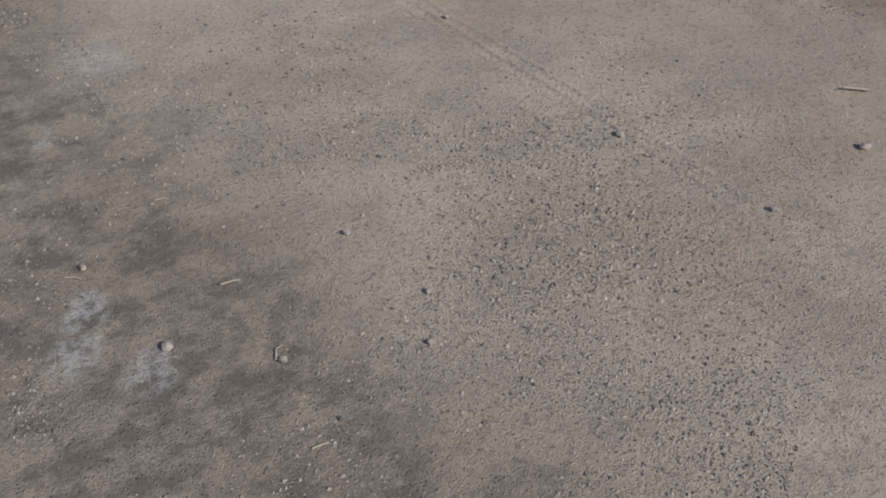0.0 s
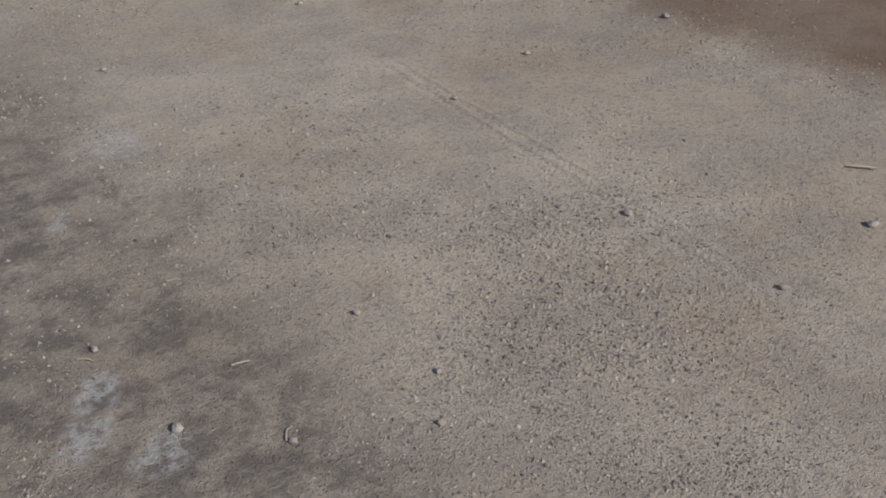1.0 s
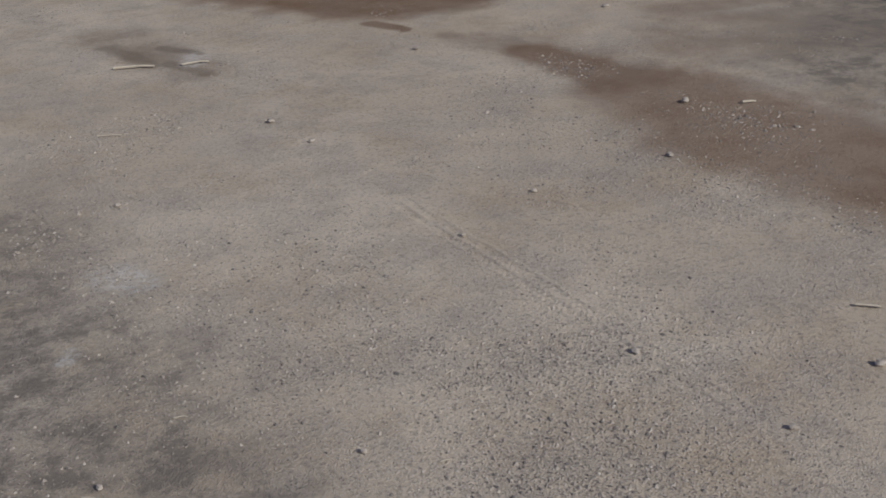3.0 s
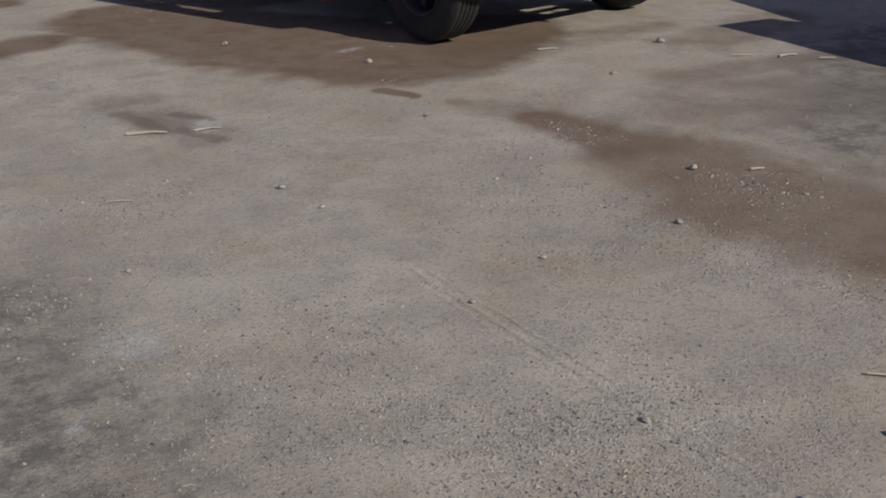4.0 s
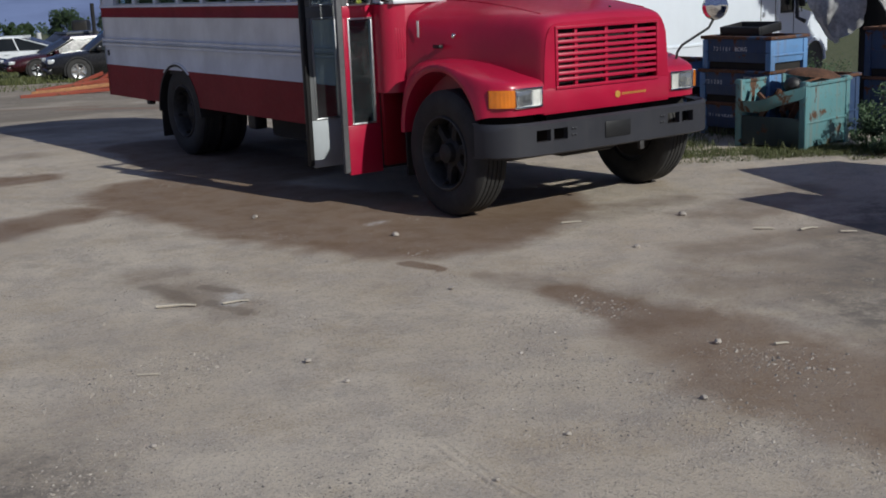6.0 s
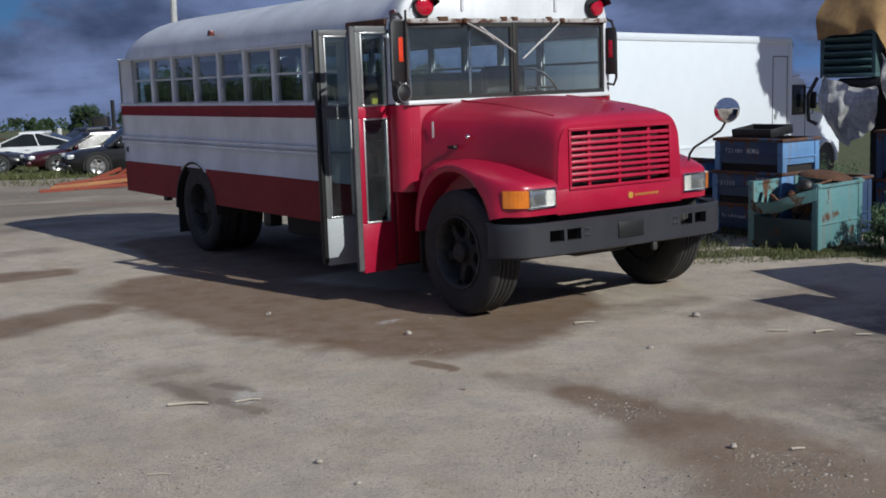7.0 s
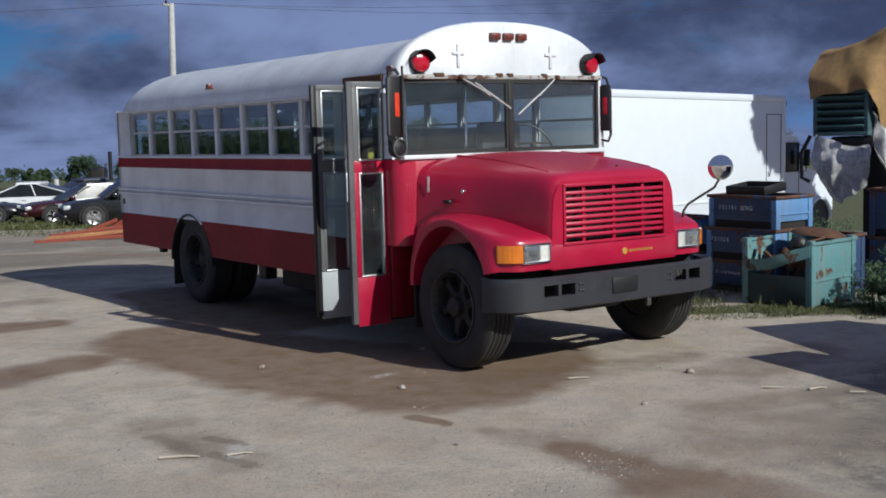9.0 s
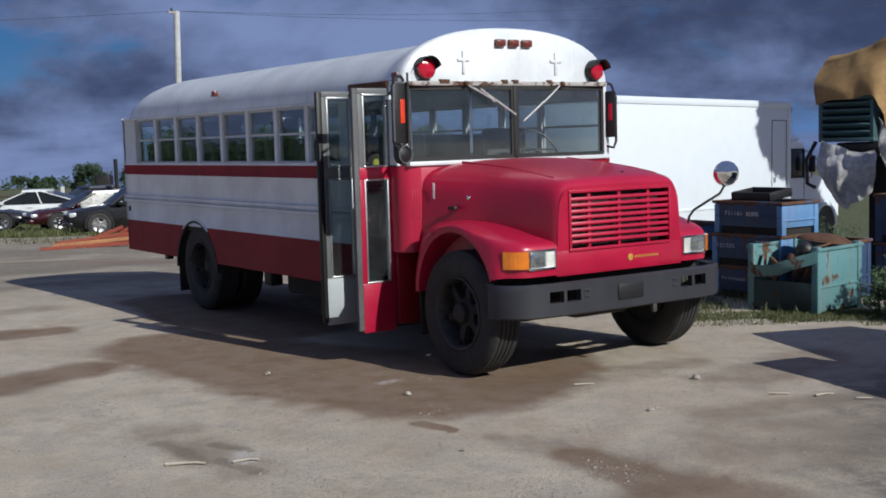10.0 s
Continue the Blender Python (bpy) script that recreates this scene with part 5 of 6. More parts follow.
# ---- parked cars ----
def car(at, turn, color, label, long=4.6, high=1.45, wide=1.75, suv=False, coupe=False):
    """A parked car; it heads along its own +x."""
    ob = thing("car", label, "car", Matrix.Translation(at) @ pose(0, 0, 0, 0, 0, turn), "parked cars")
    L, W = long / 2, wide / 2
    paint = painted("car paint " + label[:18], color, tuple(c * 0.8 + 0.02 for c in color), 0.25, 0.3, coat=0.3)
    belt = high * (0.60 if suv else 0.62)
    stations = [(-L, 0.42, belt * 0.90, 0.84), (-L + 0.15, 0.32, belt * 0.97, 0.93), (-L + 0.8, 0.26, belt, 1.0), (0, 0.24, belt * 0.99, 1.0), (L - 1.25, 0.26, belt * 0.97, 1.0), (L - 0.55, 0.27, belt * 0.90, 0.98), (L - 0.15, 0.30, belt * 0.80, 0.92), (L, 0.40, belt * 0.66, 0.80)]
    rows = []
    for x, z0, z1, k in stations:
        w = W * k
        rows.append([Vector((x, y, z)) for y, z in ((-w * 0.86, z0), (-w * 0.97, z0 + 0.10), (-w, (z0 + z1) / 2), (-w * 0.96, z1 - 0.06), (-w * 0.86, z1), (0, z1 + 0.02), (w * 0.86, z1), (w * 0.96, z1 - 0.06), (w, (z0 + z1) / 2), (w * 0.97, z0 + 0.10), (w * 0.86, z0))])
    bm = bmesh.new()
    skin(bm, rows)
    body = part("body", bm, paint, ob, "", 40)
    back, rear_top, front_top, cowl_x = (-L + 0.12, -L + 0.35, L - 2.05, L - 1.25) if suv else (-L + 0.22, -L + 1.70, L - 2.30, L - 1.20) if coupe else (-L + 0.55, -L + 1.25, L - 2.15, L - 1.25)
    glass_rows, roof_rows = [], []
    for t in (0.0, 0.9):
        z = belt + (high - belt) * t
        x0, x1 = back + (rear_top - back) * t, cowl_x + (front_top - cowl_x) * t
        w0 = W * (0.90 - 0.16 * t)
        glass_rows.append([Vector((x, y, z)) for x, y in ((x0, -w0), (x1, -w0 * 0.97), (x1 + 0.06, 0), (x1, w0 * 0.97), (x0, w0), (x0 - 0.04, 0))])
    bm = bmesh.new()
    skin(bm, glass_rows)
    part("window_band", bm, M["carglass"], ob, "dark tinted car glass")
    z = belt + (high - belt) * 0.9
    low = glass_rows[1]
    cx = sum(p.x for p in low) / 6
    bm = bmesh.new()
    skin(bm, [[Vector((cx + (p.x - cx) * k, p.y * k, zz)) for p in low] for k, zz in ((1.01, z), (0.97, z + 0.07), (0.86, high))])
    part("roof", bm, paint, ob, "", 50)
    for s in (-1, 1):
        lowy, topy = s * W * 0.905, s * W * 0.755
        for a, b in (((back + 0.02), (rear_top + 0.02)), (cowl_x, front_top), ((back + cowl_x) / 2 - 0.1, (rear_top + front_top) / 2 - 0.1)):
            part("pillar", tubed([(a, lowy, belt), (b, topy, z)], 0.026, 6), paint if color[1] > 0.3 else M["seal"], ob)
        for x in (-L + 0.88, L - 0.88):
            r = 0.37 if suv else 0.32
            tyre = part("wheel", lathe(bmesh.new(), [(-0.10, r * 0.62), (-0.11, r * 0.8), (-0.09, r * 0.97), (-0.06, r), (0.06, r), (0.09, r * 0.97), (0.11, r * 0.8), (0.10, r * 0.62)], pose(x, s * (W - 0.10), r, 0, 0, 90), 24, close=True), M["rubber"], ob)
            hubs = lathe(bmesh.new(), [(0.06, r * 0.63), (0.10, r * 0.60), (0.075, r * 0.45), (0.08, r * 0.2), (0.10, 0.001)], pose(x, s * (W - 0.10), r, 0, 0, 90 * s), 20)
            part("rim", hubs, M["alu"], tyre)
            for k in range(5):
                a = 2 * math.pi * k / 5
                part("spoke", boxed(r * 0.10, r * 0.55, -0.015, 0.012, -r * 0.09, r * 0.09, m=pose(x, s * (W + 0.01), r) @ Matrix.Rotation(a, 4, "Y")), M["chrome"], tyre)
            arch = bmesh.new()
            skin(arch, [[Vector((x + rr * math.cos(a), s * y, r + rr * math.sin(a))) for y, rr in ((W - 0.22, r * 1.16), (W + 0.012, r * 1.16), (W + 0.012, r * 1.05), (W - 0.22, r * 1.05))] for a in np.linspace(-0.3, math.pi + 0.3, 13)])
            part("wheel_arch", arch, M["black"], ob)
        part("headlamp", boxed(L - 0.24, L - 0.02, s * W * 0.78 - 0.16, s * W * 0.78 + 0.11, belt * 0.66, belt * 0.80, bevel=0.03), M["lampbright"], ob, "clear headlamp")
        part("door_mirror", boxed(cowl_x - 0.35, cowl_x - 0.2, s * (W + 0.02) - 0.08, s * (W + 0.02) + 0.08, belt, belt + 0.13, bevel=0.03), paint, ob)
        part("door_handle", boxed(-0.25, -0.08, s * W * 0.985 - 0.015, s * W * 0.985 + 0.015, belt * 0.82, belt * 0.85), M["alu"], ob)
    part("bumper", boxed(L - 0.16, L + 0.05, -W * 0.85, W * 0.85, 0.30, 0.46, bevel=0.05), paint, ob)
    part("grille", boxed(L - 0.08, L + 0.015, -W * 0.4, W * 0.4, belt * 0.55, belt * 0.70, bevel=0.02), M["black"], ob)
    return ob


M["carglass"] = painted("dark car glass", (0.016, 0.019, 0.022), (0.03, 0.03, 0.03), 0.10, 0.2, sheen=0.2)
M["lampbright"] = plain("clear car lamp", (0.65, 0.67, 0.68), 0.12, 0.3, 20.0, 0.1, 0.2)
HEAD = VIEW_TURN + 180.0
car(spot_at(37.0, px_l(-254, 37.0)), HEAD + 24, (0.012, 0.012, 0.014), "black off-road car with bright alloy wheels on grass", 4.75, 1.56, 1.80, True)
car(spot_at(39.8, px_l(-296, 39.8)), HEAD + 30, (0.040, 0.005, 0.008), "dark red saloon car parked on grass", 4.5, 1.27)
car(spot_at(39.6, px_l(-408, 39.6)), HEAD - 168, (0.020, 0.021, 0.026), "black saloon car parked on grass", 4.5, 1.15)
car(spot_at(46, px_l(-350, 46)), HEAD + 6, (0.78, 0.80, 0.82), "silver white fastback car parked in a row", 4.7, 1.34, coupe=True)
car(spot_at(49, px_l(-300, 49)), HEAD + 40, (0.05, 0.055, 0.065), "dark grey saloon car parked in a row", 4.6, 1.42)
stack_at = spot_at(46, px_l(-276, 46))
stack = thing("exhaust_stack", "tall dark pipe standing behind the cars", "pipe", Matrix.Translation(stack_at))
part("pipe", tubed([(0, 0, 0), (0, 0, 2.5)], 0.075, 10), M["black"], stack)
part("collar", tubed([(0, 0, 0), (0, 0, 1.35)], 0.17, 10), M["pole"], stack)
crate = thing("tall_cabinet", "dark tall steel cabinet behind the parked cars", "cabinet", Matrix.Translation(spot_at(64, px_l(-286, 64))) @ pose(0, 0, 0, 0, 0, VIEW_TURN))
part("body", boxed(-0.46, 0.40, -0.4, 0.4, 0, 2.05, bevel=0.12), M["black"], crate)
part("door", boxed(-0.34, 0.34, -0.42, -0.40, 0.1, 1.9, bevel=0.01), M["under"], crate)

# ---- red beams on the ground ----
rng = random.Random(5)
for i in range(8):
    a = spot_at(26.6 + 0.30 * i + rng.uniform(-0.1, 0.1), px_l(-341 + 5 * i + rng.uniform(-4, 4), 27), 0.03 + 0.05 * (i % 3))
    b = spot_at(28.0 + 0.22 * i, px_l(-268 + rng.uniform(-8, 10), 28.5), 0.08 + 0.12 * (i % 4))
    run_dir = (b - a).normalized()
    m = run_dir.to_track_quat("X", "Z").to_matrix().to_4x4()
    paint = M["tanboard"] if i == 1 else M["beamred"]
    beam = thing("steel_beam", "orange tan timber lying on red beams" if i == 1 else "orange-red primed steel channel lying on the ground", "beam", Matrix.Translation(a) @ m, "pile of red beams")
    long = (b - a).length
    part("web", boxed(0, long, -0.008, 0.008, -0.032, 0.032, bevel=0.003), paint, beam)
    part("flange", boxed(0, long, -0.008, 0.05, 0.030, 0.040, bevel=0.003), paint, beam)
    part("flange", boxed(0, long, -0.008, 0.05, -0.040, -0.030, bevel=0.003), paint, beam)

# ---- white box truck ----
truck = thing("box_truck", "plain white box truck with a short cab", "truck", Matrix.Translation((12.80, 8.05, 0.0)) @ pose(0, 0, 0, 0, 0, 10) @ pose(0, 0, 0, 0, 0.9, 0))
box_ob = part("cargo_box", boxed(-6.2, 0, 0.0, 2.3, 0.12, 2.47, bevel=0.03), M["truckwhite"], truck, "smooth white cargo box")
part("top_rail", boxed(-6.22, 0.03, -0.03, 2.33, 2.36, 2.50, bevel=0.04), M["truckwhite"], box_ob)
part("corner_cap", boxed(-0.05, 0.07, -0.035, 0.10, 0.12, 2.48, bevel=0.045), M["truckwhite"], box_ob)
part("bottom_rail", boxed(-6.2, 0.02, -0.02, 0.06, 0.44, 0.49, bevel=0.01), M["truckwhite"], box_ob)
for x in (-0.66, -0.10):
    part("door_seam", boxed(x - 0.008, x + 0.008, -0.006, 0.01, 0.5, 2.12), M["black"], box_ob)
part("door_seam", boxed(-0.66, -0.10, -0.006, 0.01, 2.11, 2.125), M["black"], box_ob)
part("latch", boxed(-0.60, -0.54, -0.03, 0.0, 0.88, 0.98, bevel=0.01), M["alu"], box_ob)
part("marker_lamp", boxed(0.06, 0.10, -0.02, 0.04, 2.30, 2.38, bevel=0.01), M["black"], box_ob)
bm = bmesh.new()
side_line = [(0.08, 0.05), (0.08, 1.66), (0.70, 1.72), (1.05, 1.64), (1.32, 1.02), (2.45, 0.82), (2.62, 0.62), (2.64, 0.05)]
skin(bm, [[Vector((x, y, z)) for x, z in side_line] for y in (0.25, 2.05)])
cab = part("cab", bm, M["truckwhite"], truck, "white truck cab with a short bonnet")
part("side_window", boxed(0.28, 1.06, 0.235, 0.255, 0.96, 1.52, bevel=0.01), M["carglass"], cab)
part("windshield", boxed(-0.02, 0.02, 0.35, 1.95, 0.0, 0.62, m=pose(1.33, 0, 1.03, 0, -24, 0)), M["carglass"], cab)
part("window_frame", ring_frame(bmesh.new(), 0.28, 1.06, 0.96, 1.52, 0.03, 0.225, 0.25), M["seal"], cab)
part("door_seam", boxed(1.10, 1.115, 0.243, 0.256, 0.15, 1.0), M["black"], cab)
part("sun_visor", boxed(0.20, 0.95, 0.28, 2.0, 1.72, 1.77, bevel=0.02), M["truckwhite"], cab)
part("mirror", boxed(1.12, 1.18, 0.02, 0.16, 1.05, 1.40, bevel=0.02), M["black"], cab)
part("mirror_arm", tubed([(1.05, 0.25, 1.5), (1.15, 0.10, 1.48), (1.15, 0.10, 0.95), (1.15, 0.25, 0.92)], 0.012), M["black"], cab)
part("headlamp", boxed(2.60, 2.66, 0.35, 0.60, 0.42, 0.60, bevel=0.02), M["lampbright"], cab)
part("corner_lamp", boxed(2.46, 2.62, 0.235, 0.26, 0.56, 0.66, bevel=0.01), M["amber"], cab)
truck_arch = bmesh.new()
skin(truck_arch, [[Vector((2.0 + r * math.cos(a), y, -0.12 + r * math.sin(a))) for y, r in ((0.20, 0.50), (0.20, 0.43), (0.6, 0.43), (0.6, 0.50))] for a in np.linspace(0.0, math.pi, 15)])
part("wheel_arch", truck_arch, M["truckwhite"], cab)
part("arch_well", lathe(bmesh.new(), [(0, 0.43), (0.012, 0.43)], pose(2.0, 0.236, -0.12, 0, 0, 90), 24), M["black"], cab)
for x, y in ((2.0, 0.42), (-3.9, 0.35), (2.0, 1.9), (-3.9, 1.95)):
    tyre = part("wheel", lathe(bmesh.new(), [(-0.11, 0.24), (-0.12, 0.32), (-0.09, 0.39), (0.09, 0.39), (0.12, 0.32), (0.11, 0.24)], pose(x, y, -0.22, 0, 0, 90), 28, close=True), M["rubber"], truck)
    part("rim", lathe(bmesh.new(), [(-0.08, 0.25), (-0.10, 0.24), (-0.03, 0.15), (-0.06, 0.001)], pose(x, y, -0.22, 0, 0, 90), 20), M["alu"], tyre)
part("chassis", boxed(-6.1, 2.5, 0.6, 1.7, -0.1, 0.12), M["under"], truck)
part("step_tank", boxed(0.1, 0.75, 0.22, 0.5, -0.22, 0.05, bevel=0.05), M["alu"], truck)

# ---- steel bins ----
def bin_at(x, y, z, turn, wide, deep, high, paint, label, lettering=(), group="stacked bins", bent=False, sheet=None, size=0.068):
    """An open steel bin with rolled rim, ribs and skid feet; its long side looks along its own -x."""
    ob = thing("steel_bin", label, "bin", Matrix.Translation((x, y, z)) @ pose(0, 0, 0, 0, 0, turn), group)
    foot_h = 0.055 if bent else 0.085
    t = 0.008
    sides = bmesh.new()
    box(sides, 0, wide, -t, 0, foot_h, high, 0.002)
    box(sides, 0, wide, deep, deep + t, foot_h, high, 0.002)
    box(sides, wide, wide + t, 0, deep, foot_h, high, 0.002)
    part("wall_sheet", sides, sheet or paint, ob)
    if bent:
        part("front_sheet", boxed(-t, 0, 0, deep, foot_h, high * 0.50, bevel=0.002), M["teal_shaded"], ob, "stained lower sheet, its shade put into a darker teal")
        bm = bmesh.new()
        rows = []
        for i in range(15):
            v = i / 14
            low = high * (0.80 - 0.30 * v**0.7) + 0.015 * math.sin(v * 9.0)
            out = 0.02 + 0.13 * math.sin(math.pi * v) ** 1.2
            rows.append([Vector((-out * q - (0.0 if side_in else t), v * deep, low + d)) for side_in in (0, 1) for q, d in (((0.75, 0.0), (1.0, 0.06), (1.1, 0.125)) if not side_in else ((1.1, 0.125), (1.0, 0.06), (0.75, 0.0)))])
        skin(bm, rows)
        part("bent_sheet", bm, paint, ob, "buckled strip of the upper side sheet", 60)
    else:
        part("front_sheet", boxed(-t, 0, 0, deep, foot_h, high, bevel=0.002), paint, ob)
        part("rib", boxed(-0.020, -t, 0, deep, high * 0.50, high * 0.50 + 0.022, bevel=0.004), paint, ob)
        part("rim", boxed(-0.03, 0.012, -0.03, deep + 0.03, high - 0.03, high + 0.006, bevel=0.006), M["binrim"], ob, "rusted rim")
    part("rim", boxed(-0.012, wide + 0.03, -0.03, 0.012, high - 0.03, high + 0.005, bevel=0.006), M["binrim"] if not bent else paint, ob)
    part("rim", boxed(-0.012, wide + 0.03, deep - 0.012, deep + 0.03, high - 0.03, high + 0.005, bevel=0.006), paint if bent else M["binrim"], ob)
    part("rim", boxed(wide - 0.012, wide + 0.03, 0.0, deep, high - 0.03, high + 0.004, bevel=0.006), paint if bent else M["binrim"], ob)
    part("rib", boxed(0, wide, -0.022, -t, high * 0.42, high * 0.42 + 0.022, bevel=0.004), sheet or paint, ob)
    part("base_sheet", boxed(0, wide, 0, deep, foot_h, foot_h + 0.01), M["rust"], ob)
    for a in (0.0, wide - 0.05):
        for b in (0.0, deep - 0.05):
            part("corner_post", boxed(a - 0.02, a + 0.055, b - 0.02, b + 0.055, 0, high + (0.02 if bent else -0.04), bevel=0.005), sheet or paint, ob)
    # dark filler between the feet stands in for the shaded gap below
    if not bent:
        part("gap_shade", boxed(0.02, wide - 0.02, 0.02, deep - 0.02, 0.0, foot_h + 0.02), M["under"], ob, "dark block standing in for shade below the bin")
    for text, shift, level in lettering:
        spin = Matrix(((0, 0, -1, -t - 0.002), (-1, 0, 0, deep * 0.5 + shift), (0, 1, 0, high * level), (0, 0, 0, 1)))
        lettered(text, size, spin, M["stencil"], ob)
    return ob


FLOOR_R = ground_z(4.2, 1.3)
bin_at(3.87, 0.88, FLOOR_R + 0.00, 2, 0.60, 0.95, 0.37, M["binblue_shaded"], "blue steel bin at the bottom of a stack, front darkened for shade", [("71183040", 0.20, 0.52)], sheet=M["binblue_lit"])
bin_at(3.87, 0.89, FLOOR_R + 0.375, 3, 0.60, 0.95, 0.37, M["binblue_shaded"], "blue stencilled steel bin in a stack, front darkened for shade", [("721205", 0.29, 0.56), ("BORG", -0.22, 0.70)], sheet=M["binblue_lit"])
bin_at(3.86, 0.87, FLOOR_R + 0.750, 1, 0.62, 0.95, 0.37, M["binblue_shaded"], "blue stencilled steel bin on top of a stack", [("721181 BORG", 0.09, 0.56)], sheet=M["binblue_lit"])
tray = thing("steel_tray", "black steel tray lying on the top bin", "tray", Matrix.Translation((3.92, 1.08, FLOOR_R + 1.125)) @ pose(0, 0, 0, 0, -6, 4))
part("pan", boxed(0.0, 0.40, 0.0, 0.52, 0.0, 0.02, bevel=0.004), M["black"], tray)
part("rim", boxed(-0.01, 0.03, -0.01, 0.53, 0.0, 0.10, bevel=0.01), M["black"], tray)
part("rim", boxed(0.37, 0.41, -0.01, 0.53, 0.0, 0.10, bevel=0.01), M["black"], tray)
part("rim", boxed(0.03, 0.37, -0.01, 0.02, 0.0, 0.10, bevel=0.01), M["black"], tray)
part("rim", boxed(0.03, 0.37, 0.50, 0.53, 0.0, 0.10, bevel=0.01), M["black"], tray)
bin_at(3.62, 2.15, ground_z(3.6, 2.5), -3, 0.60, 0.95, 0.42, M["binblue_lit"], "pale blue rusty steel bin behind the stack")
bin_at(3.62, 2.15, ground_z(3.6, 2.5) + 0.425, -2, 0.60, 0.95, 0.42, M["binblue_lit"], "pale blue rusty steel bin behind the stack")
bin_at(3.39, 0.03, -0.03, 7, 0.86, 0.82, 0.72, M["teal"], "teal steel bin with a buckled rusty side", group="", bent=True)
bin_at(5.36, -0.28, -0.03, 4, 0.62, 0.95, 0.62, M["binblue_shaded"], "dark blue steel bin in a second stack")
bin_at(5.36, -0.28, 0.60, 5, 0.62, 0.95, 0.55, M["binblue_shaded"], "dark blue steel bin on a second stack")
bin_at(4.34, 0.42, -0.05, 6, 0.55, 0.62, 0.72, M["binblue_shaded"], "dark steel bin beside the teal bin")
scrap = thing("scrap_plate", "rusty bent dished plate lying on the teal bin", "scrap", Matrix.Translation((4.02, 0.42, 0.715)) @ pose(0, 0, 0, 6, 4, 20))
part("dish", lathe(bmesh.new(), [(-0.01, 0.30), (0.02, 0.28), (0.06, 0.19), (0.075, 0.09), (0.07, 0.001)], pose(0, 0, 0.0, 0, -90, 0), 22), M["rust"], scrap)
ball = thing("float_ball", "black rubber float lying in the teal bin", "scrap", Matrix.Translation((3.47, 0.25, 0.66)))
part("float", lathe(bmesh.new(), [(-0.10, 0.02), (-0.08, 0.06), (0, 0.095), (0.08, 0.06), (0.10, 0.02)], pose(0, 0, 0, 0, 25, 40), 16), M["black"], ball)
part("rod", tubed([(0.05, 0, 0), (0.38, -0.05, 0.05)], 0.012), M["rust"], ball)
junk = bmesh.new()
rng = random.Random(8)
for i in range(26):
    p = Vector((3.42 + rng.random() * 0.62, 0.2 + rng.random() * 0.6, 0.34 + rng.random() * 0.2))
    box(junk, -0.12, 0.12, -0.03, 0.03, -0.015, 0.015, m=Matrix.Translation(p) @ Euler((rng.random() * 3, rng.random() * 3, rng.random() * 3)).to_matrix().to_4x4())
tagged(part("scrap_heap", junk, M["rust"]), "rusty scrap iron filling the teal bin", "scrap", kind="stuff")
# this pair and the next are unseen, added for the shadows they cast
for z in (0.0, 0.655):
    bin_at(1.72, -4.21, z, -22.4, 1.0, 2.1, 0.65, M["binblue_shaded"], "long dark blue steel bin, unseen, added to cast a ground shadow", group="bins at the yard edge")

for z in (0.0, 0.655):
    bin_at(0.95, -5.22, z, -12, 0.5, 2.0, 0.65, M["binblue_shaded"], "narrow dark blue steel bin, unseen, added to cast a ground shadow", group="bins at the yard edge")

# ---- covered machine ----
machine = thing("covered_machine", "dark green louvred machine under a tan tarpaulin and torn plastic", "machine", Matrix.Translation((5.68, 1.32, ground_z(5.68, 1.32))) @ pose(0, 0, 0, 0, 0, -78))
U0 = 1.75 - ground_z(5.68, 1.32)
part("column", boxed(0.16, 0.72, 0.15, 0.85, 0, U0 + 0.35, bevel=0.03), M["under"], machine, "black machine frame")
part("foot", boxed(-0.1, 0.95, 0.05, 0.95, 0, 0.25, bevel=0.03), M["under"], machine)
unit = part("louvre_unit", ring_frame(bmesh.new(), -0.34, 0.26, U0 + 0.06, U0 + 0.52, 0.05, -0.05, 0.60), M["machine"], machine, "dark green louvred housing")
part("back", boxed(-0.34, 0.26, 0.10, 0.14, U0 + 0.06, U0 + 0.52), M["black"], unit)
for i in range(5):
    part("slat", boxed(-0.34, 0.26, -0.05, 0.05, -0.010, 0.010, bevel=0.003, m=pose(0, -0.03, U0 + 0.11 + 0.088 * i, -35)), M["machine"], unit)
part("chute", boxed(-0.20, 0.42, 0.0, 0.55, U0 - 0.13, U0 + 0.0, bevel=0.04), M["black"], machine)


def cloth(name, rows, mat, parent, label, fold, seed, thick=0.012, scale=5.0, drape=1.0):
    """A draped sheet through rows of points, with folds."""
    rows = smooth_rows(rows, 5)
    rows = [list(c) for c in zip(*smooth_rows(list(zip(*rows)), 5))]
    bm = bmesh.new()
    moved = []
    for i, r in enumerate(rows):
        moved.append([p + Vector((noise.noise(Vector((p.x, p.y, p.z * drape)) * scale + Vector((seed, 0, 0))), noise.noise(Vector((p.x, p.y, p.z * drape)) * scale + Vector((0, seed, 0))), 0.5 * noise.noise(p * 3.0 + Vector((0, 0, seed))))) * fold for p in r])
    skin(bm, moved, closed=False)
    bmesh.ops.recalc_face_normals(bm, faces=bm.faces[:])
    bmesh.ops.solidify(bm, geom=bm.faces[:], thickness=thick)
    return part(name, bm, mat, parent, label, 60)


